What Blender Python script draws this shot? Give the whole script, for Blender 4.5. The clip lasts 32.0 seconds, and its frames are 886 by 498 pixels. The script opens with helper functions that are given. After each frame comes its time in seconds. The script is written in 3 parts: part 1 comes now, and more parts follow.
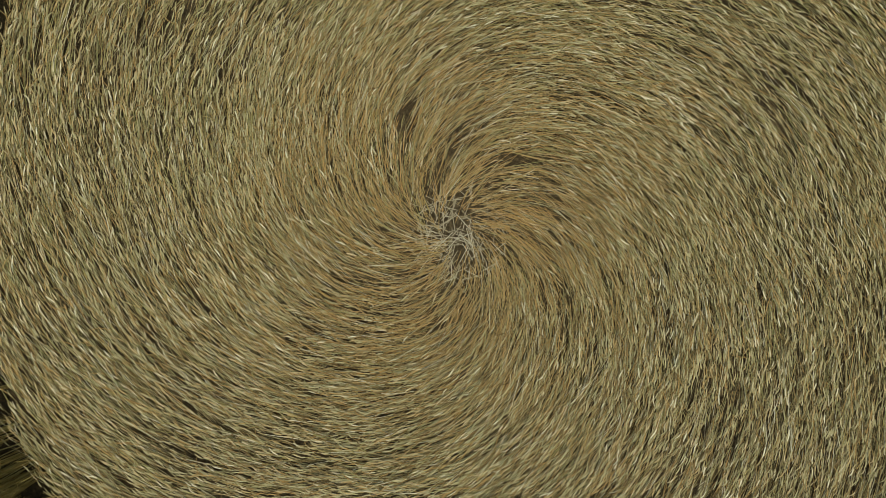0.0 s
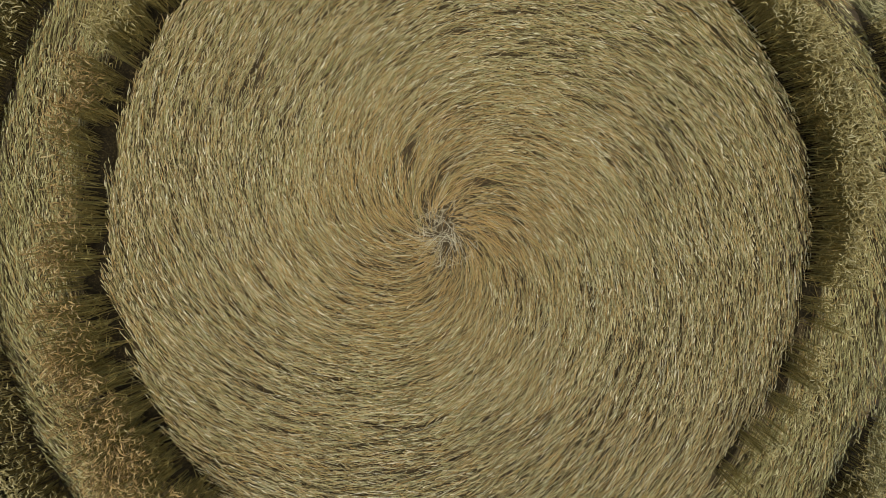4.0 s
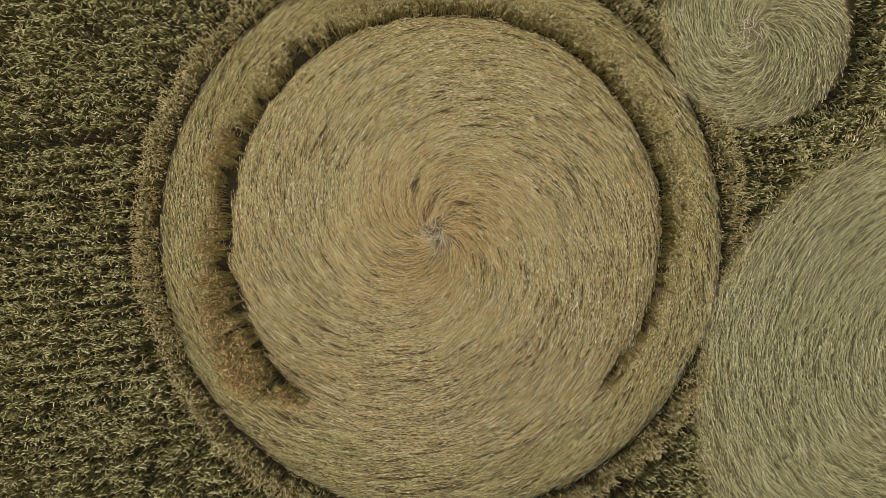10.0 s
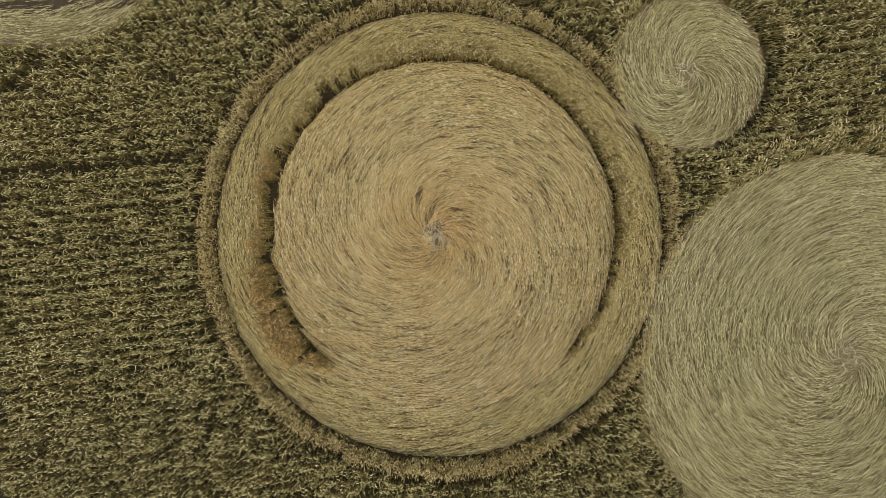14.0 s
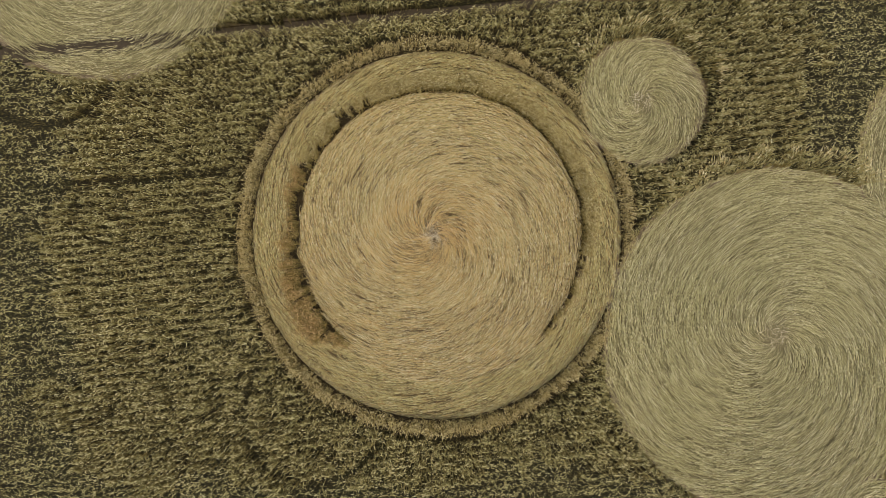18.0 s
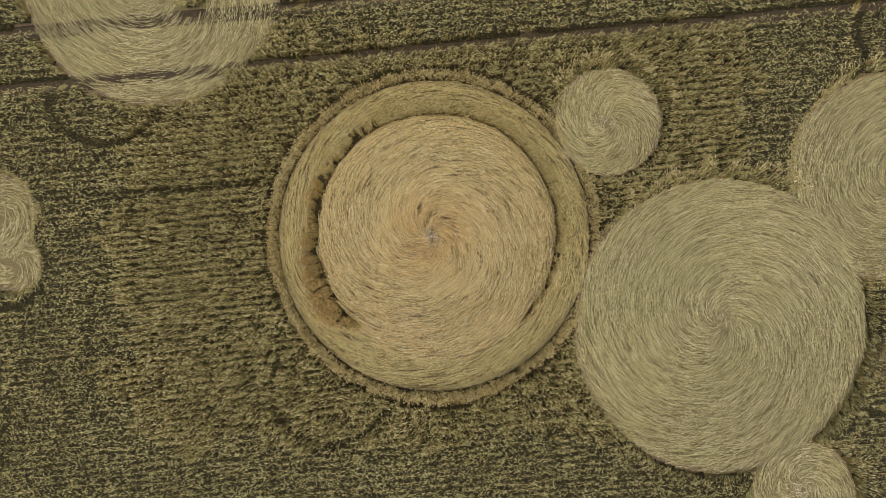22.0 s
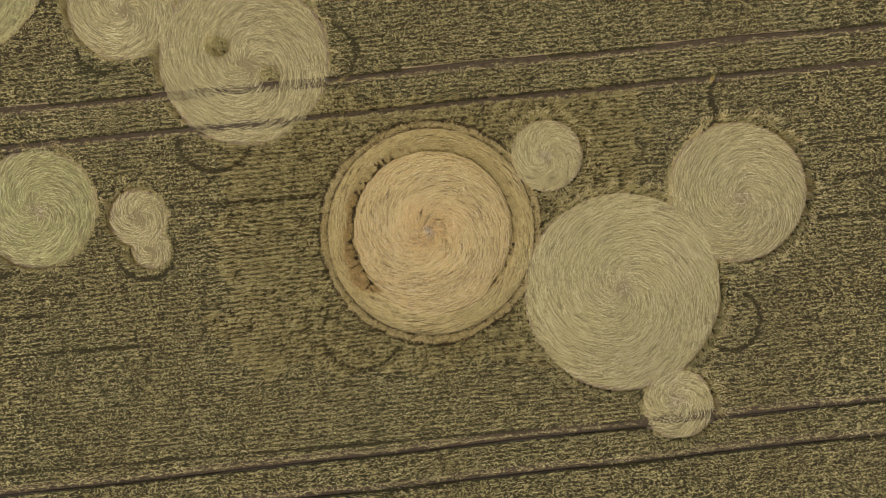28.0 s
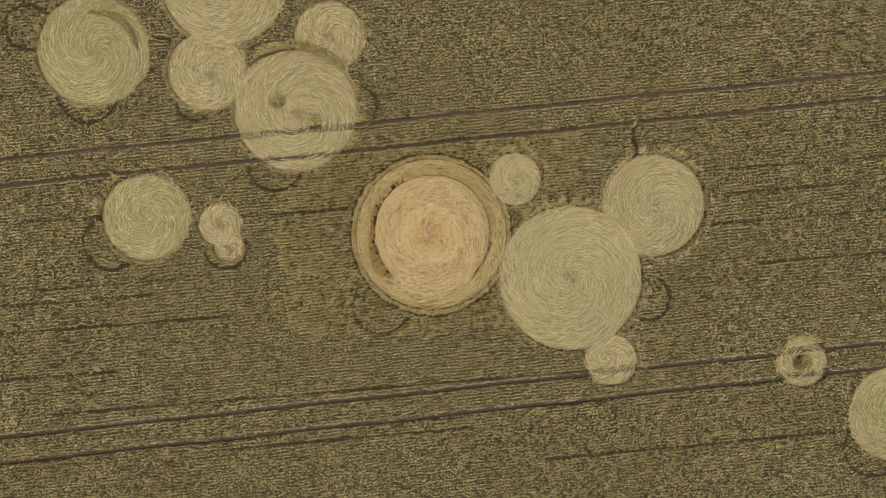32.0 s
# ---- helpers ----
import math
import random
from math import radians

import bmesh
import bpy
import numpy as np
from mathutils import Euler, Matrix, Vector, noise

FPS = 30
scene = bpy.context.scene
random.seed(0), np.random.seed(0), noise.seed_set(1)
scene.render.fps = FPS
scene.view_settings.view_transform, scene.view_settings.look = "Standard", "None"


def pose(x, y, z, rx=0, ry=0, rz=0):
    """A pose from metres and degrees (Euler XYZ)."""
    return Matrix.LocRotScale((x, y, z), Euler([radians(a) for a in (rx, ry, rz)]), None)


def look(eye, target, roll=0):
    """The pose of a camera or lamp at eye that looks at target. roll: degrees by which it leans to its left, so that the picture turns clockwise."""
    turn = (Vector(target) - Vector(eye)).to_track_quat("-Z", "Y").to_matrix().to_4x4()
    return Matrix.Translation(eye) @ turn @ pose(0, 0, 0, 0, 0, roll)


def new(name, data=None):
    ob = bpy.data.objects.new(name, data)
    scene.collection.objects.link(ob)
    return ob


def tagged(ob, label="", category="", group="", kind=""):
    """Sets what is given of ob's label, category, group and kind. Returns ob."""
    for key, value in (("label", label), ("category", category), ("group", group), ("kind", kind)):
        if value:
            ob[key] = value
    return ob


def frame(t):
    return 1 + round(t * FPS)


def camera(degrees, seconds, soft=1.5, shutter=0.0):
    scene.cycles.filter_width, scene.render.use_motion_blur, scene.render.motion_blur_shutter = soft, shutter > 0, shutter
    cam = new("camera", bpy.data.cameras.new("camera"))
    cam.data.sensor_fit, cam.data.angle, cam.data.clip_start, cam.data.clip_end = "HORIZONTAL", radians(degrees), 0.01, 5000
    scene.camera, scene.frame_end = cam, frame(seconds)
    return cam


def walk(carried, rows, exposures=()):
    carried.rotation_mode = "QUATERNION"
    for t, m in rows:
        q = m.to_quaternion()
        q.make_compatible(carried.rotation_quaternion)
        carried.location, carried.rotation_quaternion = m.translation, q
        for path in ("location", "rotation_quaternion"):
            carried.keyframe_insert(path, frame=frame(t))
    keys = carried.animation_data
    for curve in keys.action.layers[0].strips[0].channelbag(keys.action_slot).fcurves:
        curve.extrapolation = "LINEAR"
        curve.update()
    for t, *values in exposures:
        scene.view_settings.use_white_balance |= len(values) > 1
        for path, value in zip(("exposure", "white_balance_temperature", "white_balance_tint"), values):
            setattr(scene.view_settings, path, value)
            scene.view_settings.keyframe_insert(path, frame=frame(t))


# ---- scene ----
# ---------------------------------------------------------------- camera
# A drone climbs straight up over the middle of the main circle.
cam = camera(71, 32.0, soft=0.35)
PATH = [(0, -0.42, 0.05, 6.27), (3, -0.355, 0.052, 8.1), (6, -0.36, 0.06, 10.92), (10, -0.31, 0.08, 14.58), (14, -0.33, 0.08, 18.36),
        (20, -0.24, 0.12, 24.2), (23, -0.19, 0.13, 27.05), (25, -0.15, 0.13, 28.95), (25.5, -0.14, 0.1, 30.1), (27.5, -0.09, -0.08, 37.6),
        (28, -0.08, -0.1, 39.4), (30, -0.1, -0.04, 46.8), (31, -0.11, 0.02, 50.5), (32, -0.11, 0.08, 54.26)]
walk(cam, [(t, pose(x, y, z, -1.428, -1.186, 0)) for t, x, y, z in PATH],
     exposures=[(0, 0.0, 7050, -8), (3, 0.17, 7050, -5), (7, 0.35, 7100, 0), (13, 0.58, 7200, 4), (20, 0.73, 7350, 7), (25, 0.82, 7400, 8), (28, 0.94, 7600, 11), (32, 1.06, 7700, 12)])

# ---------------------------------------------------------------- light
SUN_UP, SUN_ROUND = radians(80), radians(150)
world = bpy.data.worlds.new("overcast_sky")
scene.world = world
world.use_nodes = True
sky = world.node_tree.nodes.new("ShaderNodeTexSky")
sky.sky_type, sky.sun_disc = "NISHITA", False
sky.sun_elevation, sky.sun_rotation = SUN_UP, SUN_ROUND
sky.air_density, sky.dust_density, sky.ozone_density = 1.0, 4.0, 1.0
world.node_tree.links.new(sky.outputs[0], world.node_tree.nodes["Background"].inputs[0])
world.node_tree.nodes["Background"].inputs[1].default_value = 0.115
sun = new("sun", bpy.data.lights.new("sun", "SUN"))
sun.data.energy, sun.data.angle, sun.data.color = 1.2, radians(40), (1.0, 0.89, 0.68)
sun.matrix_basis = look((0, 0, 0), (-math.sin(SUN_ROUND) * math.cos(SUN_UP), -math.cos(SUN_ROUND) * math.cos(SUN_UP), -math.sin(SUN_UP)))


# ---------------------------------------------------------------- materials
def node_material(name, rough=0.75):
    m = bpy.data.materials.new(name)
    m.use_nodes = True
    t = m.node_tree
    b = t.nodes["Principled BSDF"]
    b.inputs["Roughness"].default_value = rough
    b.inputs["Specular IOR Level"].default_value = 0.25
    return m, t, b


def ramp(t, fac, stops):
    r = t.nodes.new("ShaderNodeValToRGB")
    while len(r.color_ramp.elements) < len(stops):
        r.color_ramp.elements.new(0.5)
    for e, (p, c) in zip(r.color_ramp.elements, stops):
        e.position, e.color = p, (*c, 1)
    t.links.new(fac, r.inputs[0])
    return r.outputs[0]


def noise_tex(t, scale, detail=3.0, rough=0.55):
    co = t.nodes.new("ShaderNodeNewGeometry")
    n = t.nodes.new("ShaderNodeTexNoise")
    n.inputs["Scale"].default_value, n.inputs["Detail"].default_value, n.inputs["Roughness"].default_value = scale, detail, rough
    t.links.new(co.outputs["Position"], n.inputs["Vector"])
    return n.outputs["Fac"]


def mix(t, fac, a, b, mode="MIX"):
    n = t.nodes.new("ShaderNodeMix")
    n.data_type, n.blend_type = "RGBA", mode
    for v, i in ((fac, 0), (a, 6), (b, 7)):
        if isinstance(v, (int, float)):
            n.inputs[i].default_value = v
        elif isinstance(v, tuple):
            n.inputs[i].default_value = (*v, 1)
        else:
            t.links.new(v, n.inputs[i])
    return n.outputs[2]


def bump(t, b, fac, strength, distance):
    n = t.nodes.new("ShaderNodeBump")
    n.inputs["Strength"].default_value, n.inputs["Distance"].default_value = strength, distance
    t.links.new(fac, n.inputs["Height"])
    t.links.new(n.outputs[0], b.inputs["Normal"])


def plant_material(name, stops, patch, patch_scale, patch_amount, rough=0.6, thin=0.0):
    """Every blade has its own tone; broad patches of the field are riper or greener."""
    m, t, b = node_material(name, rough)
    tone = t.nodes.new("ShaderNodeAttribute")
    tone.attribute_name = "tone"
    own = tone.outputs["Fac"]
    col = ramp(t, own, stops)
    big = ramp(t, noise_tex(t, patch_scale, 4), [(0.35, (0, 0, 0)), (0.65, (1, 1, 1))])
    f = t.nodes.new("ShaderNodeMath")
    f.operation = "MULTIPLY"
    f.inputs[1].default_value = patch_amount
    t.links.new(big, f.inputs[0])
    colour = mix(t, f.outputs[0], col, patch)
    t.links.new(colour, b.inputs["Base Color"])
    if thin:                             # light shines through thin leaves and stalks
        glow, both = t.nodes.new("ShaderNodeBsdfTranslucent"), t.nodes.new("ShaderNodeMixShader")
        both.inputs[0].default_value = thin
        t.links.new(colour, glow.inputs["Color"])
        t.links.new(b.outputs[0], both.inputs[1])
        t.links.new(glow.outputs[0], both.inputs[2])
        t.links.new(both.outputs[0], t.nodes["Material Output"].inputs["Surface"])
    return m


# Darkest stops of laid straws: some brown straws, also shade between them as colour.
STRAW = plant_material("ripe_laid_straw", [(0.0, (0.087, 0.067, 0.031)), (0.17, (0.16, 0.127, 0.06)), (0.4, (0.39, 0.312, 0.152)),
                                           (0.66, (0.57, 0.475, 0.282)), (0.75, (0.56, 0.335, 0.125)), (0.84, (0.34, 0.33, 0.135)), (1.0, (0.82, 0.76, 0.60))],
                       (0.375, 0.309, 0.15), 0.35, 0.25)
EAR_LAID = plant_material("ripe_laid_ears", [(0.0, (0.155, 0.129, 0.058)), (0.3, (0.34, 0.302, 0.155)), (0.6, (0.53, 0.47, 0.283)), (0.8, (0.52, 0.36, 0.17)), (1.0, (0.83, 0.79, 0.615))],
                          (0.40, 0.368, 0.184), 0.35, 0.25)
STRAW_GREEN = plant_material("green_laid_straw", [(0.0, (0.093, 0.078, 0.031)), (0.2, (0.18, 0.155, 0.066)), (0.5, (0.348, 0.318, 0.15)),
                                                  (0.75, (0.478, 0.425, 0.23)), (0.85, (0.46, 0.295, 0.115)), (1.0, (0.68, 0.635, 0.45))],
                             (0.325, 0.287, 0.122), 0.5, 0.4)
EAR_GREEN = plant_material("olive_laid_ears", [(0.0, (0.162, 0.14, 0.06)), (0.4, (0.342, 0.321, 0.153)), (0.75, (0.508, 0.468, 0.26)), (1.0, (0.72, 0.668, 0.47))],
                           (0.375, 0.335, 0.146), 0.5, 0.4)
STRAW_PALE = plant_material("pale_laid_straw", [(0.0, (0.09, 0.08, 0.036)), (0.2, (0.17, 0.154, 0.074)), (0.5, (0.32, 0.295, 0.155)),
                                                (0.8, (0.43, 0.395, 0.225)), (1.0, (0.57, 0.53, 0.365))],
                            (0.31, 0.30, 0.135), 0.3, 0.35)
EAR_PALE = plant_material("pale_laid_ears", [(0.0, (0.15, 0.138, 0.066)), (0.4, (0.32, 0.298, 0.158)), (0.75, (0.45, 0.415, 0.24)), (1.0, (0.63, 0.595, 0.42))],
                          (0.34, 0.325, 0.155), 0.3, 0.35)
# Greener copy of the pale wheat: lens shading of outer circles, put into colour.
STRAW_GREENER = plant_material("greener_laid_straw", [(0.0, (0.078, 0.08, 0.032)), (0.2, (0.145, 0.15, 0.062)), (0.5, (0.285, 0.295, 0.135)),
                                                    (0.8, (0.39, 0.395, 0.20)), (1.0, (0.54, 0.53, 0.33))],
                              (0.27, 0.29, 0.115), 0.3, 0.35)
EAR_GREENER = plant_material("greener_laid_ears", [(0.0, (0.13, 0.135, 0.058)), (0.4, (0.285, 0.295, 0.14)), (0.75, (0.41, 0.41, 0.215)), (1.0, (0.60, 0.59, 0.39))],
                            (0.30, 0.315, 0.135), 0.3, 0.35)
EAR = plant_material("standing_ears", [(0.0, (0.085, 0.073, 0.025)), (0.3, (0.18, 0.158, 0.062)), (0.7, (0.345, 0.31, 0.146)), (1.0, (0.56, 0.515, 0.305))],
                     (0.185, 0.168, 0.059), 0.12, 0.35)
EAR_BROWN = plant_material("brown_ears", [(0.0, (0.135, 0.105, 0.04)), (0.4, (0.285, 0.235, 0.104)), (0.8, (0.45, 0.385, 0.196)), (1.0, (0.62, 0.557, 0.35))],
                           (0.295, 0.222, 0.086), 0.4, 0.4)
EAR_RUST = plant_material("rusty_ears", [(0.0, (0.08, 0.05, 0.018)), (0.5, (0.27, 0.175, 0.07)), (0.85, (0.48, 0.33, 0.15)), (1.0, (0.62, 0.50, 0.28))],
                          (0.24, 0.155, 0.058), 0.6, 0.5)
LEAF = plant_material("wheat_leaves", [(0.0, (0.034, 0.030, 0.008)), (0.5, (0.093, 0.081, 0.0225)), (0.8, (0.155, 0.12, 0.035)), (1.0, (0.22, 0.19, 0.065))],
                      (0.095, 0.076, 0.022), 0.12, 0.6, thin=0.3)
STALK = plant_material("wheat_stalks", [(0.0, (0.10, 0.08, 0.024)), (0.5, (0.245, 0.20, 0.07)), (0.8, (0.35, 0.25, 0.085)), (1.0, (0.46, 0.40, 0.165))],
                       (0.24, 0.19, 0.058), 0.12, 0.5, thin=0.35)
LEAF_DRY = plant_material("withered_leaves", [(0.0, (0.16, 0.105, 0.045)), (0.4, (0.31, 0.21, 0.085)), (0.75, (0.47, 0.29, 0.11)), (1.0, (0.36, 0.34, 0.15))],
                          (0.30, 0.22, 0.09), 0.4, 0.3)

SOIL, t_, b_ = node_material("dry_soil", 0.95)
c_ = ramp(t_, noise_tex(t_, 9, 8, 0.7), [(0.3, (0.09, 0.07, 0.05)), (0.55, (0.16, 0.125, 0.09)), (0.75, (0.25, 0.20, 0.15))])
t_.links.new(c_, b_.inputs["Base Color"])
bump(t_, b_, noise_tex(t_, 30, 8, 0.7), 0.6, 0.03)

TRACK, t_, b_ = node_material("packed_soil", 0.95)
c_ = ramp(t_, noise_tex(t_, 5, 8, 0.7), [(0.3, (0.028, 0.0215, 0.0145)), (0.6, (0.05, 0.039, 0.027)), (0.8, (0.11, 0.089, 0.064))])
t_.links.new(c_, b_.inputs["Base Color"])
bump(t_, b_, noise_tex(t_, 25, 8, 0.7), 0.6, 0.02)

MAT, t_, b_ = node_material("straw_litter", 0.9)
c_ = ramp(t_, noise_tex(t_, 40, 6, 0.7), [(0.35, (0.034, 0.024, 0.013)), (0.55, (0.098, 0.072, 0.04)), (0.75, (0.23, 0.178, 0.105))])
t_.links.new(c_, b_.inputs["Base Color"])
bump(t_, b_, noise_tex(t_, 60, 5, 0.7), 0.7, 0.02)

LOOSE = plant_material("bleached_straw", [(0.0, (0.28, 0.24, 0.16)), (0.5, (0.48, 0.43, 0.32)), (1.0, (0.68, 0.635, 0.52))], (0.5, 0.42, 0.28), 2.0, 0.4)

# Brown litter, its colour darkened for the shade deep between stalks.
GAP, t_, b_ = node_material("gap_shaded_litter", 0.95)
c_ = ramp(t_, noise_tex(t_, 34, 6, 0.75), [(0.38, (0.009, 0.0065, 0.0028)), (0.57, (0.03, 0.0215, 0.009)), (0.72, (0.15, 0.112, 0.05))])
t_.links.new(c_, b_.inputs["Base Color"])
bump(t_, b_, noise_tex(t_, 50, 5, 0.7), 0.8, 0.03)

MAT_PALE, t_, b_ = node_material("pale_straw_mat", 0.9)
c_ = ramp(t_, noise_tex(t_, 22, 6, 0.75), [(0.35, (0.06, 0.052, 0.028)), (0.52, (0.15, 0.13, 0.07)), (0.70, (0.27, 0.24, 0.135))])
t_.links.new(c_, b_.inputs["Base Color"])
bump(t_, b_, noise_tex(t_, 30, 5, 0.7), 0.8, 0.03)

# Undergrowth colour taken near black to carry the shade between standing plants.
LEAF_SHADE, t_, b_ = node_material("leaf_layer", 0.85)
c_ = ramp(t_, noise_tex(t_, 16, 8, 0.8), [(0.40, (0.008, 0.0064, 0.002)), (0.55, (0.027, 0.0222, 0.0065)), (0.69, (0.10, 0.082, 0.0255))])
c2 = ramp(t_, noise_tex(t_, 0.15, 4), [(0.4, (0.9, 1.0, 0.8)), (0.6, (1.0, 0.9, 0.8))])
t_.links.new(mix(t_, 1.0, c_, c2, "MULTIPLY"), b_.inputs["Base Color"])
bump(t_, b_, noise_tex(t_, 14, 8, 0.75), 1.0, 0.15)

# Far undergrowth: shade between rows is painted in as near-black streaks.
FAR_LEAF_SHADE, t_, b_ = node_material("shaded_far_leaves", 0.85)
geo = t_.nodes.new("ShaderNodeNewGeometry")
lie = t_.nodes.new("ShaderNodeMapping")
lie.vector_type = "TEXTURE"
lie.inputs["Rotation"].default_value, lie.inputs["Scale"].default_value = (0, 0, radians(5.85)), (2.2, 1, 1)
streak = t_.nodes.new("ShaderNodeTexNoise")
streak.inputs["Scale"].default_value, streak.inputs["Detail"].default_value, streak.inputs["Roughness"].default_value = 24, 4, 0.65
t_.links.new(geo.outputs["Position"], lie.inputs["Vector"])
t_.links.new(lie.outputs[0], streak.inputs["Vector"])
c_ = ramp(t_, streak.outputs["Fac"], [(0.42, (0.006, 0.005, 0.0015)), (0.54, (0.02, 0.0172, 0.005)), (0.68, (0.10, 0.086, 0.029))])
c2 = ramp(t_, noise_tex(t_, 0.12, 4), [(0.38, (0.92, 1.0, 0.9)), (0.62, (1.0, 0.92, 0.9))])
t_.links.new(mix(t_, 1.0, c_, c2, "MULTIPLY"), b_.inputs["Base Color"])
bump(t_, b_, streak.outputs["Fac"], 1.0, 0.05)

FARFIELD, t_, b_ = node_material("far_wheat", 0.9)
c_ = ramp(t_, noise_tex(t_, 6, 10, 0.75), [(0.38, (0.02, 0.017, 0.007)), (0.5, (0.08, 0.067, 0.027)), (0.62, (0.22, 0.185, 0.08))])
t_.links.new(c_, b_.inputs["Base Color"])
bump(t_, b_, noise_tex(t_, 12, 8, 0.75), 1.0, 0.2)


# ---------------------------------------------------------------- mesh tools
ORIGIN = {}
TONES = np.random.default_rng(7)


def place(ob, at, parent=None):
    """Stand ob at a point of the world, under its parent if it has one."""
    base = ORIGIN[parent.name] if parent else np.zeros(3)
    ORIGIN[ob.name] = np.asarray(at, float)
    ob.parent = parent
    ob.location = ORIGIN[ob.name] - base
    return ob


def soup(name, batches, material, parent=None, label="", at=None, kind="stuff"):
    """One mesh of many small pieces. batches: (vertices of n pieces as n x k x 3, triangles of one piece)."""
    verts, tris, tones, first = [], [], [], 0
    for v, f, *tone in batches:
        n, k = v.shape[:2]
        if n == 0:
            continue
        verts.append(v.reshape(-1, 3))
        tris.append((np.asarray(f)[None] + (np.arange(n) * k + first)[:, None, None]).reshape(-1, 3))
        tones.append(np.repeat(tone[0] if tone else TONES.random(n), k))
        first += n * k
    if not verts:
        return None
    verts, tris = np.concatenate(verts), np.concatenate(tris)
    if at is None:
        at = ORIGIN[parent.name] if parent else np.zeros(3)
    verts = verts - at
    me = bpy.data.meshes.new(name)
    me.vertices.add(len(verts))
    me.vertices.foreach_set("co", verts.astype(np.float32).ravel())
    me.loops.add(tris.size)
    me.loops.foreach_set("vertex_index", tris.astype(np.int32).ravel())
    me.polygons.add(len(tris))
    me.polygons.foreach_set("loop_start", np.arange(0, tris.size, 3, dtype=np.int32))
    me.attributes.new("tone", "FLOAT", "POINT").data.foreach_set("value", np.concatenate(tones).astype(np.float32))
    me.update(calc_edges=True)
    me.materials.append(material)
    return tagged(place(new(name, me), at, parent), label, kind=kind)


def unit(v):
    return v / np.maximum(np.linalg.norm(v, axis=-1, keepdims=True), 1e-9)


BLADE = [(0, 3, 4), (0, 4, 1), (1, 4, 5), (1, 5, 2)]


def blades(p0, p1, width, tip=0.6):
    """Straws and leaves: long strips, folded along the middle, from p0 to p1."""
    d = unit(p1 - p0)
    side = unit(np.stack([-d[:, 1], d[:, 0], np.zeros(len(d))], 1) + 1e-6)
    up = np.cross(d, side)
    up *= np.where(up[:, 2:] < 0, -1, 1)
    w = np.broadcast_to(np.asarray(width, float), (len(d),))[:, None] * 0.5
    return np.stack([p0 - side * w, p0 + up * w, p0 + side * w,
                     p1 - side * w * tip, p1 + up * w * tip, p1 + side * w * tip], 1), BLADE


def side_of(d, roll):
    """A way across d, level at roll 0, and the way up from it."""
    side = unit(np.stack([-d[:, 1], d[:, 0], np.zeros(len(d))], 1) + 1e-6)
    up = np.cross(d, side)
    up *= np.where(up[:, 2:] < 0, -1, 1)
    c, s = np.cos(roll)[:, None], np.sin(roll)[:, None]
    return side * c + up * s, up * c - side * s


STRIP = [(0, 2, 3), (0, 3, 1)]


def strips_of(p0, p1, width, g, tip=0.7):
    """Thin stalks and straws, each turned a little about its own length."""
    side, _ = side_of(unit(p1 - p0), g.uniform(-0.9, 0.9, len(p0)))
    w = np.broadcast_to(np.asarray(width, float), (len(p0),))[:, None] * 0.5
    return np.stack([p0 - side * w, p0 + side * w, p1 - side * w * tip, p1 + side * w * tip], 1), STRIP


def spikes(p, d, length, width, g):
    """Small pointed ears, for wheat that is never seen from near by."""
    side, _ = side_of(d, g.uniform(-0.7, 0.7, len(p)))
    side *= width[:, None] * 0.5
    return np.stack([p - side, p + side, p + d * length[:, None]], 1), [(0, 1, 2)]


BENT = [(0, 2, 3), (0, 3, 1), (2, 4, 5), (2, 5, 3)]
BENT_RIDGE = [(0, 3, 4), (0, 4, 1), (1, 4, 5), (1, 5, 2), (3, 6, 7), (3, 7, 4), (4, 7, 8), (4, 8, 5)]


def bent(p, d, length, width, curl, g, ridge=False, ends=(0.6, 0.45)):
    """Slender ears that start at p, point along d and curl over half way. With a ridge each is a small roof, else a turned strip."""
    d = unit(d)
    length = np.broadcast_to(np.asarray(length, float), (len(p),))[:, None] * 0.5
    w = np.broadcast_to(np.asarray(width, float), (len(p),))[:, None] * 0.5
    mid = p + d * length
    tip = mid + unit(d + curl) * length
    side, up = side_of(d, np.zeros(len(p)) if ridge else g.uniform(-0.8, 0.8, len(p)))
    rows = []
    for q, k in ((p, ends[0]), (mid, 1.0), (tip, ends[1])):
        rows += [q - side * w * k, q + up * w * k, q + side * w * k] if ridge else [q - side * w * k, q + side * w * k]
    return np.stack(rows, 1), (BENT_RIDGE if ridge else BENT)


def leaf_blades(p0, p1, width):
    """Pointed leaves, folded along the middle."""
    v, _ = blades(p0, p1, width)
    return np.stack([v[:, 0], v[:, 1], v[:, 2], p1], 1), [(0, 1, 3), (1, 2, 3)]


def field_noise(x, y, size, seed):
    """Smooth noise from 0 to 1 with blobs of about that size."""
    g = np.random.default_rng(seed).random((64, 64))
    u, v = x / size + 1000, y / size + 1000
    i, j = np.floor(u).astype(int), np.floor(v).astype(int)
    fu, fv = u - i, v - j
    fu, fv = fu * fu * (3 - 2 * fu), fv * fv * (3 - 2 * fv)
    q = lambda a, b: g[a % 64, b % 64]
    return (q(i, j) * (1 - fu) + q(i + 1, j) * fu) * (1 - fv) + (q(i, j + 1) * (1 - fu) + q(i + 1, j + 1) * fu) * fv


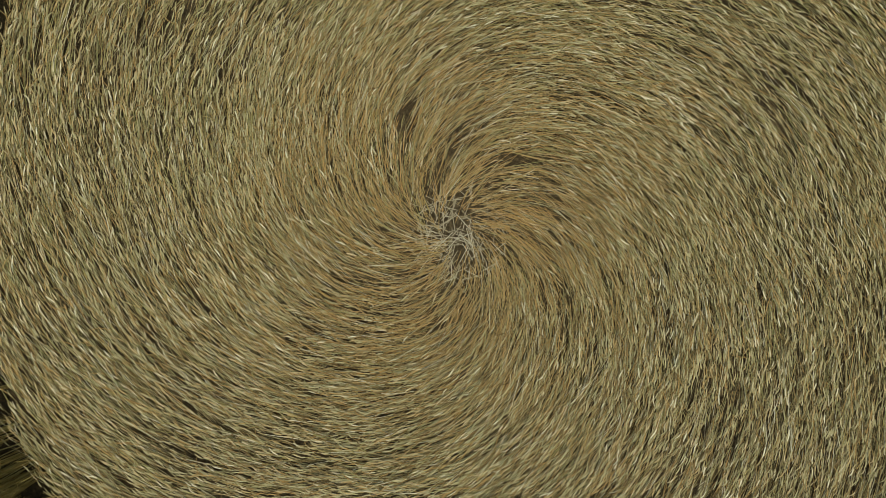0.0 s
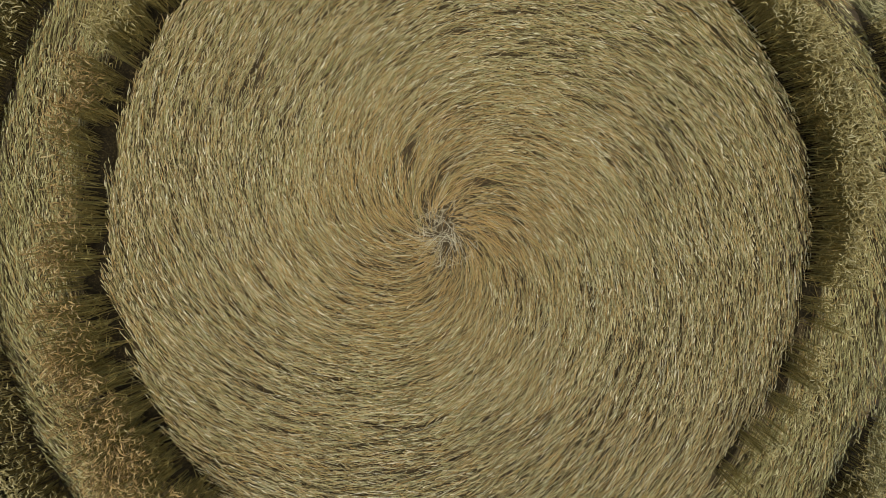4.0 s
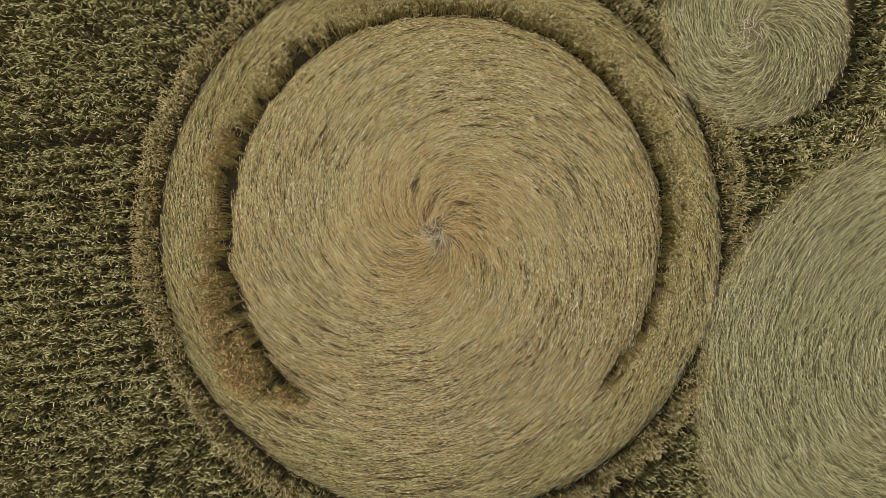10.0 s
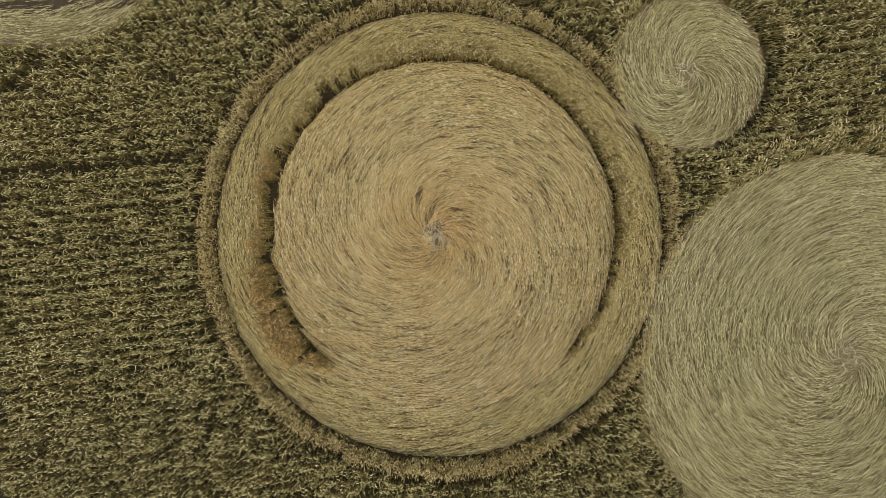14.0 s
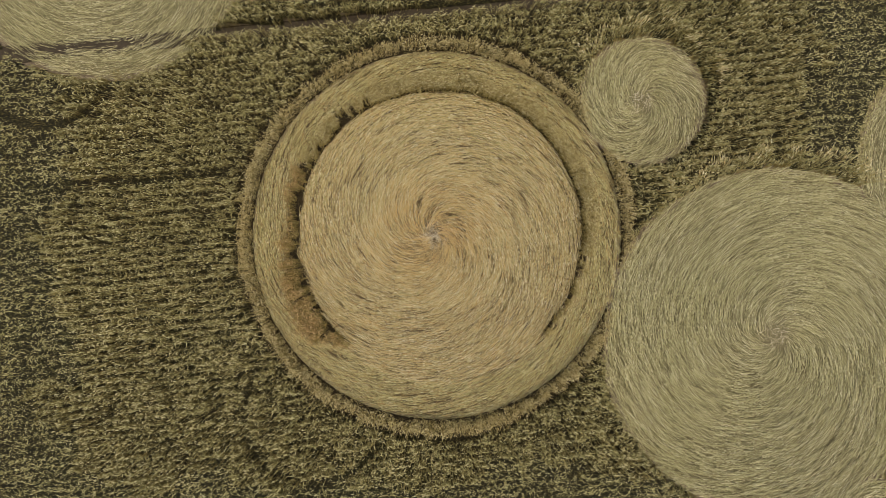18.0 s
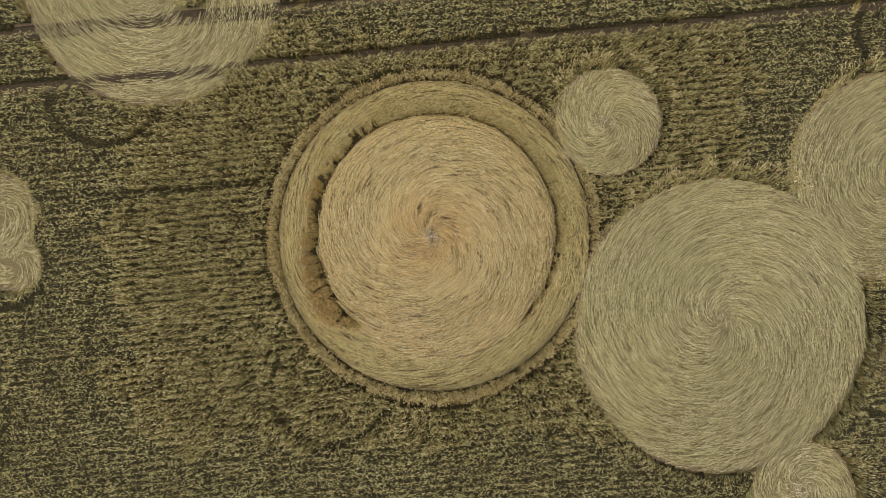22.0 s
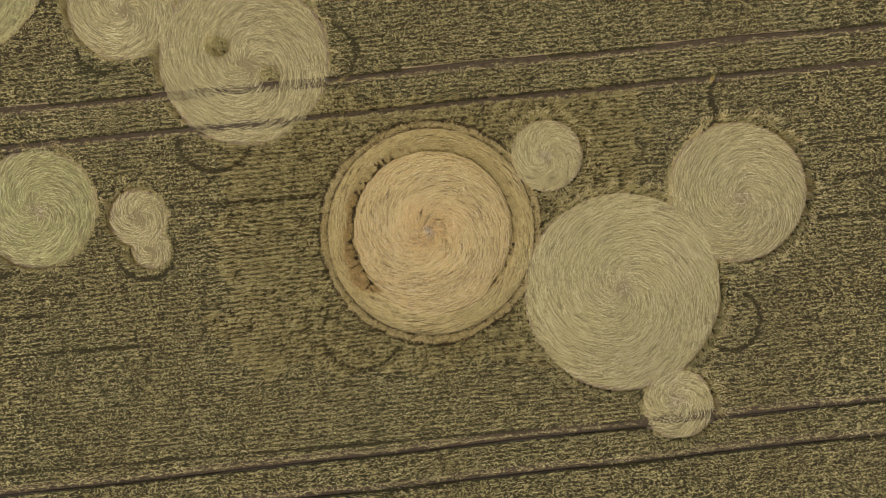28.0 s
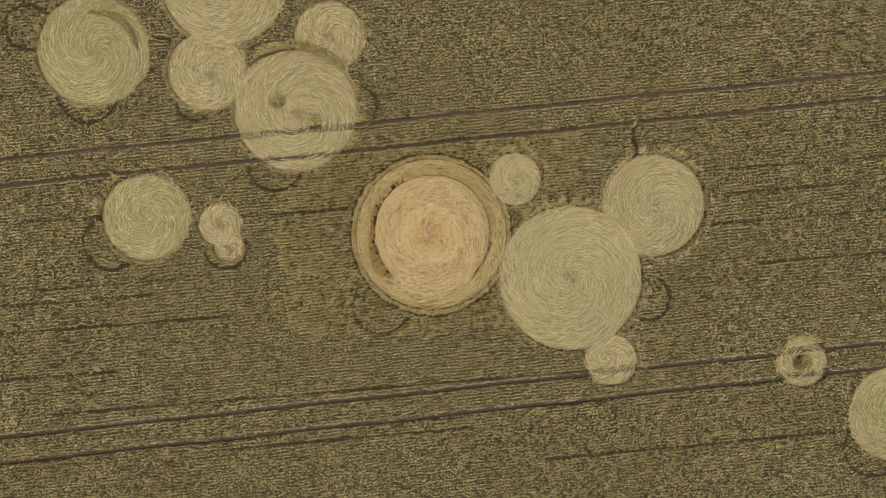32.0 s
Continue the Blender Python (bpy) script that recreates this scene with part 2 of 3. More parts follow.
def sheet(name, x0, x1, y0, y1, step, height, keep, material, parent=None, label="", turn=0.0, long=1):
    """A grid of squares with a height of its own at every corner; squares where keep says no are left out."""
    xs, ys = np.arange(x0, x1 + step * long, step * long), np.arange(y0, y1 + step, step)
    X, Y = np.meshgrid(xs, ys)
    X, Y = X * math.cos(turn) - Y * math.sin(turn), X * math.sin(turn) + Y * math.cos(turn)
    V = np.stack([X, Y, height(X, Y)], -1).reshape(-1, 3)
    idx = np.arange(X.size).reshape(X.shape)
    q = np.stack([idx[:-1, :-1], idx[:-1, 1:], idx[1:, 1:], idx[1:, :-1]], -1).reshape(-1, 4)
    ok = keep(X, Y).reshape(-1)
    q = q[ok[q].all(1)]
    used = np.unique(q)
    back = np.zeros(len(V), int)
    back[used] = np.arange(len(used))
    q, V = back[q], V[used]
    me = bpy.data.meshes.new(name)
    me.vertices.add(len(V))
    me.vertices.foreach_set("co", V.astype(np.float32).ravel())
    me.loops.add(q.size)
    me.loops.foreach_set("vertex_index", q.astype(np.int32).ravel())
    me.polygons.add(len(q))
    me.polygons.foreach_set("loop_start", np.arange(0, q.size, 4, dtype=np.int32))
    me.update(calc_edges=True)
    me.materials.append(material)
    return tagged(place(new(name, me), (0, 0, 0), parent), label, kind="stuff")


# ---------------------------------------------------------------- plan
ROW = radians(5.85)                      # the drill rows and wheel tracks run at this angle
RC, RS = math.cos(ROW), math.sin(ROW)
TRACKS = [10.06, 7.8, -13.52, -15.74]    # middle of each wheel track, across the rows
# thin missing drill rows: from along, from across, to along, to across
MISSING = [(-60, -4.1, -18, -5.2), (-60, -8.1, -28, -8.9), (-16.1, 3.15, -6.9, 2.9), (-34, -12.0, 12.4, -13.2), (8, -20.5, 36, -20.9), (24, 3.08, 60, 2.3),
           (-20, -16.6, 2, -17.0), (-40, -2.3, -24, -2.7), (-34, -1.3, -22, -1.6), (26, 0.9, 44, 0.6), (24, -1.6, 40, -1.9), (-34, 4.6, -24, 4.2), (28, -5.4, 42, -5.6)]

# laid circles: key, x, y, radius, whorl x, whorl y
CIRCLES = {
    "main": (0.0, 0.0, 6.4, -0.18, 0.06),
    "big": (12.2, -3.8, 6.24, 12.19, -3.65),
    "east": (19.5, 2.55, 4.38, 19.8, 2.2),
    "north": (7.28, 4.82, 2.21, 7.28, 4.8),
    "south": (15.87, -11.05, 2.2, 15.75, -10.8),
    "west": (-24.6, 1.46, 3.62, -24.5, 1.3),
    "oval": (-18.33, 0.86, 1.72, -18.2, 0.9),
    "oval_foot": (-17.55, -1.1, 1.15, -17.5, -1.2),
    "face": (-11.72, 10.72, 5.2, -11.4, 10.4),
    "neck": (-19.25, 14.0, 3.25, -19.0, 13.7),
    "top": (-17.8, 21.65, 5.25, -17.6, 21.6),
    "northwest": (-28.92, 15.72, 4.63, -28.8, 15.5),
    "cap": (-8.8, 17.15, 2.86, -8.8, 17.2),
    "ringlet": (32.9, -11.33, 2.1, 32.9, -11.33),
    "far_east": (41.5, -16.0, 4.25, 41.5, -16.0),
}
# trodden arcs: x, y, radius, from degrees, to degrees
ARCS = [(-29.1, 11.9, 2.45, 175, 365), (-20.1, 11.15, 1.47, 180, 350), (-13.3, 6.05, 2.3, 185, 355), (-6.35, 10.95, 1.72, -70, 80),
        (-4.3, -6.1, 2.45, 140, 335), (18.85, -5.6, 1.85, -120, 70), (-27.3, -0.75, 2.25, 85, 310), (38.9, -18.7, 2.6, 130, 300),
        (-17.6, -1.15, 1.78, 190, 390), (-34.0, 17.4, 1.86, 20, 330), (-22.7, 15.1, 1.5, 60, 250)]
# standing tufts inside laid circles: x, y, radius along, radius across
TUFTS = [(-13.3, 11.5, 0.75, 0.6), (-10.05, 9.8, 0.65, 0.55), (32.9, -11.33, 0.8, 0.7)]


# strips left standing inside or between laid circles: x, y, middle radius, half width, from degrees, to degrees
STRIPS = [(-28.7, 15.4, 3.55, 0.26, 5, 100), (-11.72, 10.72, 5.5, 0.36, 25, 140)]
# a wavy footpath from the east circle to the wheel track
FOOTPATH = [(17.65, 6.5), (17.75, 7.2), (17.45, 8.1), (17.35, 8.8), (17.8, 9.8)]


def wall_ring(x, y):
    """True on the strip of wheat left standing between the main disc and the ring round it."""
    dx, dy = x - 0.1, y - 0.13
    r, a = np.hypot(dx, dy), np.degrees(np.arctan2(dy, dx)) % 360
    wide = 0.46 + 0.38 * np.clip((a - 185) / 25, 0, 1) - 0.7 * np.clip((a - 218) / 14, 0, 1)
    wide = np.where(a > 300, np.where(a > 345, 0.34, 0.16), wide) + 0.14 * (field_noise(a / 7, r * 0, 1, 5) - 0.5)
    inner = 5.0 + 0.12 * (field_noise(a / 4, r * 0, 1, 6) - 0.5)
    return (r > inner) & (r < inner + wide) & ((a < 231) | (a > 316))


def ring_edge(x, y):
    """Radius of the ring round the main disc; it is wider to the south."""
    return 6.47 + 0.03 * np.clip(-y / (np.hypot(x, y) + 1e-6), 0, 1) ** 2


def strips(x, y):
    ok = np.zeros(np.shape(x), bool)
    for cx, cy, r, half, a0, a1 in STRIPS:
        a = (np.degrees(np.arctan2(y - cy, x - cx)) - a0) % 360
        taper = np.clip(np.minimum(a, a1 - a0 - a) / 25, 0, 1)
        ok |= (a < a1 - a0) & (np.abs(np.hypot(x - cx, y - cy) - r) < half * taper)
    return ok


def laid(x, y, lines=True):
    """How far outside the laid places a point lies, in metres; below zero it lies on laid wheat or a path."""
    s = np.full(np.shape(x), 99.0)
    for cx, cy, r, *_ in CIRCLES.values():
        a = np.arctan2(y - cy, x - cx)
        border = ring_edge(x, y) if r == 6.4 else r
        s = np.minimum(s, np.hypot(x - cx, y - cy) - border * (1 + 0.012 * np.sin(3 * a + cx) + 0.008 * np.sin(7 * a + cy)) if r != 6.4 else np.hypot(x - cx, y - cy) - border)
    u, v = x * RC + y * RS, -x * RS + y * RC
    for c in TRACKS:
        s = np.minimum(s, np.abs(v - c - 0.05 * np.sin(u * 0.4)) - 0.15)
    if lines:
        dx, dy = x - CIRCLES["main"][0], y - CIRCLES["main"][1]
        s = np.minimum(s, np.abs(np.hypot(dx, dy) - ring_edge(x, y) - 0.48 - 0.12 * (field_noise(np.degrees(np.arctan2(dy, dx)) / 14, 0 * x, 1, 8) - 0.5)) - 0.085)
        for cx, cy, r, a0, a1 in ARCS:
            a = (np.degrees(np.arctan2(y - cy, x - cx)) - a0) % 360
            s = np.where(a < a1 - a0, np.minimum(s, np.abs(np.hypot(x - cx, y - cy) - r) - (0.075 if abs(cx) < 5 else 0.135)), s)
        for a, c, b, e in MISSING:
            s = np.where((u > a) & (u < b), np.minimum(s, np.abs(v - c - (u - a) / (b - a) * (e - c) - 0.015 * np.sin(u * 0.6 + c)) - (0.06 if abs(e) < 5 else 0.09)), s)
        for (xa, ya), (xb, yb) in zip(FOOTPATH, FOOTPATH[1:]):
            k = np.clip(((x - xa) * (xb - xa) + (y - ya) * (yb - ya)) / ((xb - xa) ** 2 + (yb - ya) ** 2), 0, 1)
            s = np.minimum(s, np.hypot(x - xa - k * (xb - xa), y - ya - k * (yb - ya)) - 0.2)
    for cx, cy, ra, rb in TUFTS:
        q = np.hypot((x - cx) / ra, (y - cy) / rb)
        s = np.where(q < 1, (1 - q) * rb, s)
    return np.where(wall_ring(x, y) | strips(x, y), 0.15, s)


# ---------------------------------------------------------------- ground
def wide_sheet(name, xs, ys, height, keep, material):
    X, Y = np.meshgrid(np.array(xs, float), np.array(ys, float))
    bm = bmesh.new()
    Z = height(X, Y)
    vs = [[bm.verts.new((X[j, i], Y[j, i], Z[j, i])) for i in range(len(xs))] for j in range(len(ys))]
    for j in range(len(ys) - 1):
        for i in range(len(xs) - 1):
            if keep((xs[i] + xs[i + 1]) / 2, (ys[j] + ys[j + 1]) / 2):
                bm.faces.new((vs[j][i], vs[j][i + 1], vs[j + 1][i + 1], vs[j + 1][i]))
    for v in [v for v in bm.verts if not v.link_faces]:
        bm.verts.remove(v)
    me = bpy.data.meshes.new(name)
    bm.to_mesh(me)
    bm.free()
    me.materials.append(material)
    return new(name, me)


FX, FY = 60, 44                          # the part of the field that is built plant by plant
out = [75, 100, 150, 250, 500, 1000, 2500]
gx = [-v for v in out[::-1]] + list(np.arange(-FX, FX + 0.1, 1.0)) + out
gy = [-v for v in out[::-1]] + list(np.arange(-FY, FY + 0.1, 1.0)) + out
ground = tagged(wide_sheet("ground", gx, gy, lambda x, y: 0.03 * (field_noise(x, y, 1.3, 3) - 0.5), lambda x, y: True, SOIL),
                "dry brown soil under the wheat field", "soil", kind="structure")
wx = [-v for v in out[::-1]] + [-FX, FX] + out
wy = [-v for v in out[::-1]] + [-FY, FY] + out
tagged(wide_sheet("backdrop_wheat", wx, wy, lambda x, y: 0 * x + 0.62, lambda x, y: not (abs(x) < FX and abs(y) < FY), FARFIELD),
       "ripening wheat field that runs on to the horizon", "wheat field", kind="structure")
for c in TRACKS:
    bm = bmesh.new()
    last = None
    for k in range(-140, 141):
        u = k * 0.5
        v = c + 0.05 * math.sin(u * 0.4)
        row = [bm.verts.new(((u * RC - (v + o) * RS), (u * RS + (v + o) * RC), z)) for o, z in ((-0.36, -0.02), (-0.26, 0.055), (-0.15, 0.042), (0.15, 0.042), (0.26, 0.055), (0.36, -0.02))]
        if last:
            for i in range(5):
                bm.faces.new((last[i], row[i], row[i + 1], last[i + 1]))
        last = row
    me = bpy.data.meshes.new("wheel_track")
    bm.to_mesh(me)
    bm.free()
    me.materials.append(TRACK)
    tagged(new("wheel_track", me), "bare wheel track of dark packed soil through the wheat", "wheel track", group="wheel tracks", kind="structure")


# ---------------------------------------------------------------- standing wheat
def plants(x0, x1, y0, y1, per_m2, seed, keep, row=0.27, clump=0.0, even=0.0):
    """Places of plants in drill rows inside a rectangle."""
    g = np.random.default_rng(seed)
    half = math.hypot(max(abs(x0), abs(x1)), max(abs(y0), abs(y1)))
    rows = row * np.arange(-int(half / row), int(half / row) + 1)
    n = int(2 * half * row * per_m2)
    u = g.uniform(-half, half, (len(rows), n))
    v = rows[:, None] + g.normal(0, row * (0.19 if row > 0.2 else 0.3), u.shape) + 0.12 * (field_noise(u, 0 * u + rows[:, None], 0.5, 93) - 0.5)
    u, v = u.ravel(), v.ravel()
    x, y = u * RC - v * RS, u * RS + v * RC
    ok = (x > x0) & (x < x1) & (y > y0) & (y < y1)
    x, y = x[ok], y[ok]
    ok = keep(x, y)
    if clump:
        tuft = 0.85 * field_noise((x * RC + y * RS) / 1.6, -x * RS + y * RC, clump, 91) + 0.15 * field_noise(x, y, clump * 4, 92)
        ok &= g.random(len(x)) < np.clip(2.6 * (tuft - 0.24), 0.1, 1) * (1 - even) + 0.6 * even
    return x[ok], y[ok], g


def away(x, y):
    """The way straight out from the nearest laid circle."""
    best, ox, oy = np.full(len(x), 99.0), np.zeros(len(x)), np.zeros(len(x))
    for cx, cy, r, *_ in CIRCLES.values():
        d = np.hypot(x - cx, y - cy)
        m = d - r < best
        best = np.where(m, d - r, best)
        ox, oy = np.where(m, (x - cx) / d, ox), np.where(m, (y - cy) / d, oy)
    return np.where(best[:, None] < 0.6, np.stack([ox + 0.5 * oy, oy - 0.5 * ox], 1), 0.0)


def wheat(parent, x, y, g, height, ear_len, ear_wide, ridge=False, leaves=1, leaf_wide=0.014, stalk=0.008, lean=None, upright=0.35, leaf=None, ear=None, plain=False, singles=0):
    """Stalks, leaves and drooping ears of plants that stand at x, y."""
    n = len(x)
    h = height * (0.83 + 0.12 * field_noise(x, y, 0.6, 11) + 0.2 * field_noise(x, y, 0.14, 91) + g.normal(0, 0.05, n))
    a = g.uniform(0, 2 * math.pi, n) * 0.8 + 2 * math.pi * field_noise(x, y, 0.5, 12)
    back = 0.7 * field_noise(x, y, 0.9, 13) + 0.3 * g.random(n) > 0.5
    a = np.where(g.random(n) < 0.72, ROW + np.where(back, math.pi, 0) + g.normal(0, 0.5, n), a) if lean is None else a
    off = np.stack([np.cos(a), np.sin(a)], 1) * g.uniform(0.0, 0.10, n)[:, None]
    if lean is not None:
        off = off + lean
    foot = np.stack([x, y, np.zeros(n)], 1)
    top = np.stack([x + off[:, 0], y + off[:, 1], h], 1)
    alone = np.zeros(n, bool)
    alone[g.permutation(n)[:singles]] = True
    m = ~alone
    if stalk:
        soup("stalk_stand", [(*strips_of(foot[m], top[m], stalk, g), g.uniform(*((0.15, 0.9) if lean is None else (0.45, 1.0)), m.sum()))], STALK, parent, "thin drying wheat stalks")
    d = np.stack([np.cos(a), np.sin(a), g.normal(upright, 0.35, n)], 1)
    if lean is not None:
        d[:, :2] += 2.5 * lean
    curl = np.stack([g.normal(0, 0.28, n), g.normal(0, 0.28, n), g.uniform(-0.9, 0.0, n)], 1)
    el, ew = ear_len * g.uniform(0.75, 1.25, n), ear_wide * g.uniform(0.8, 1.2, n)
    soup("ear_layer", [spikes(top[m], unit(d[m]), el[m], ew[m], g) if plain else bent(top[m], d[m], el[m], ew[m], curl[m], g, ridge)], ear or EAR, parent, "ripening pale wheat ears")
    for i in np.flatnonzero(alone):
        m = slice(i, i + 1)
        piece = soup("stalk", [blades(foot[m], top[m], 0.008)], STALK, parent, at=foot[i], kind="")
        soup("ear", [bent(top[m], d[m], el[m], ew[m], curl[m], g, True)], ear or EAR, piece, at=top[i], kind="")
    batch = []
    for k in range(leaves):
        b = g.uniform(0, 2 * math.pi, n)
        z0 = h * g.uniform(0.35, 0.85, n)
        p0 = np.stack([x + off[:, 0] * 0.7, y + off[:, 1] * 0.7, z0], 1)
        p1 = p0 + np.stack([np.cos(b), np.sin(b), g.uniform(-0.6, 0.4, n)], 1) * g.uniform(0.1, 0.24, n)[:, None]
        batch.append(leaf_blades(p0, p1, leaf_wide * 1.2))
    if batch:
        soup("leaf_mass", batch, leaf or LEAF, parent, "dry olive wheat leaves")


def empty(name, x, y, z=0.0):
    return place(new(name), (x, y, z))




def inside(x, y, a, b):
    """In the middle part of the field, which has no sharp border."""
    blur = 1 + 0.3 * (0.6 * field_noise(x, y, 2.0, 77) + 0.4 * field_noise(x, y, 0.5, 78) - 0.5) if a < 40 else 1
    return (np.abs(x) * blur < a) & (np.abs(y) * blur < b)


ragged = lambda x, y: laid(x, y) > 0.05 * (field_noise(x, y, 0.15, 21) - 0.3)
near_main = lambda x, y: np.hypot(x, y) < 6.15
beside_track = lambda x, y: np.any([np.abs(-x * RS + y * RC - c) < 0.5 for c in TRACKS], 0)


def fringe(x, y):
    """True on the ragged border of standing wheat round the laid circles, but for the main one."""
    s = np.full(np.shape(x), 99.0)
    for key, (cx, cy, r, *_) in CIRCLES.items():
        if key != "main":
            s = np.minimum(s, np.hypot(x - cx, y - cy) - r)
    return (s < 0.22 + 0.14 * (field_noise(x, y, 0.4, 24) - 0.5)) & ~beside_track(x, y)


field = tagged(empty("standing_wheat", 0, 0), "standing ripening wheat in drill rows, olive and tan", "wheat", kind="stuff")
zones = [((13, 8.5), None, 500, 0.096, 0.019, 1, 0.017, 0.010, 0.3), ((24, 14.5), (13, 8.5), 420, 0.10, 0.028, 0, 0.02, 0, 0.36),
         ((43, 26), (24, 14.5), 275, 0.125, 0.035, 0, 0.035, 0, 0.2)]
rim_ = lambda x, y: (np.hypot(x, y) < ring_edge(x, y) + 0.46) & (np.hypot(x, y) > 6.15)
for k, (a, b, dens, el, ew, leaves, lw, st, even) in enumerate(zones):
    keep = lambda x, y: inside(x, y, *a) & ragged(x, y) & ~fringe(x, y) & ~near_main(x, y) & ~rim_(x, y) & (~inside(x, y, *b) if b else (x < 999))
    x, y, g = plants(-min(FX, a[0] * 1.15), min(FX, a[0] * 1.15), -min(FY, a[1] * 1.15), min(FY, a[1] * 1.15), dens, 30 + k, keep, clump=0.12 if k == 0 else 0.085, even=even)
    wheat(field, x, y, g, 0.84, el, ew, False, leaves, lw, st, plain=k > 0)
# borders of the laid circles: thick bent stalks that lean outwards, in tufts with dark gaps
border = lambda x, y: ragged(x, y) & fringe(x, y) & ~near_main(x, y) & ~rim_(x, y)
x, y, g = plants(-46, 46, -27, 27, 600, 50, border, 0.12)
h = 0.82 * g.uniform(0.75, 1.05, len(x)) * np.clip(0.35 + 1.7 * laid(x, y, False), 0.35, 1)
lean = away(x, y)
tip = np.stack([x, y], 1) + lean * (0.34 * field_noise(x, y, 0.3, 25) * g.uniform(0.1, 1.0, len(x)))[:, None] + g.normal(0, 0.04, (len(x), 2))
tip = np.column_stack([tip, h])
foot = np.column_stack([x, y, 0 * x])
d = unit(tip - foot) + np.column_stack([0.5 * lean + g.normal(0, 0.25, (len(x), 2)), np.full(len(x), -0.3)])
m = g.random(len(x)) < 0.9
curl = np.column_stack([g.normal(0, 0.3, (len(x), 2)), g.uniform(-0.8, 0, len(x))])
soup("edge_ears", [bent(tip[m], d[m], 0.12 * g.uniform(0.8, 1.2, m.sum()), 0.019, curl[m], g)], EAR, field, "ripening pale wheat ears")
soup("edge_stand", [(*strips_of(foot, tip, 0.010, g), g.uniform(0.1, 0.85, len(x)))], STALK, field, "thin bent wheat stalks")
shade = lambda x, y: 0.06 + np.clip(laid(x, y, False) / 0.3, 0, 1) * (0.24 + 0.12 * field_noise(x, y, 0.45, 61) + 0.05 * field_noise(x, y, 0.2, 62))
open_ = lambda x, y: (laid(x, y, False) > 0.0) & ~near_main(x, y) & ~rim_(x, y)

# Sheet under the near wheat, with the gaps' shade in its colour.
sheet("leaf_layer", -20, 20, -13, 13, 0.2, shade, lambda x, y: open_(x, y) & inside(x, y, 14.5, 9.6), LEAF_SHADE, field, "dense olive undergrowth of wheat leaves")
sheet("leaf_layer", -50, 50, -32, 32, 0.2, lambda x, y: 0.02 + shade(x, y), lambda x, y: open_(x, y) & (np.abs(x) < 45) & (np.abs(y) < 27) & ~inside(x, y, 12.8, 8.3), FAR_LEAF_SHADE, field, "close olive and tan leaves of standing wheat", ROW, 2)
sheet("crop_top", -FX, FX, -FY, FY, 0.5, lambda x, y: 0.42 + 0.2 * field_noise(x, y, 0.6, 61), lambda x, y: open_(x, y) & ~((np.abs(x) < 44.5) & (np.abs(y) < 26.5)), FARFIELD, field, "close olive and tan tops of standing wheat")

for n, (cx, cy, r, a0, a1) in enumerate(ARCS):
    g = np.random.default_rng(600 + n)
    many = int(math.radians(a1 - a0) * r * 0.3 * 110)
    a, q = np.radians(g.uniform(a0, a1, many)), r - 0.1 + g.normal(0, 0.04, many)
    p = np.stack([cx + q * np.cos(a), cy + q * np.sin(a), g.uniform(0.12, 0.4, many)], 1)
    turned = a - 1.57 + g.normal(0, 0.35, many)
    e = p + np.stack([np.cos(turned), np.sin(turned), g.uniform(-0.2, 0.25, many)], 1) * g.uniform(0.2, 0.4, many)[:, None]
    soup("trodden_line", [(*blades(p, e, 0.011), g.uniform(0.0, 0.6, many))], STALK, field, "narrow line of bent wheat trodden in an arc")

for n, ((xa, ya), (xb, yb)) in enumerate(zip(FOOTPATH, FOOTPATH[1:])):
    g = np.random.default_rng(650 + n)
    k = g.random(70)
    p = np.stack([xa + k * (xb - xa) + g.normal(0, 0.05, 70), ya + k * (yb - ya) + g.normal(0, 0.05, 70), g.uniform(0.1, 0.3, 70)], 1)
    e = p + np.array([xb - xa, yb - ya, 0.05]) * 0.3 + g.normal(0, 0.06, (70, 3))
    soup("trodden_line", [blades(p, e, 0.016)], STALK, field, "narrow path of bent wheat")

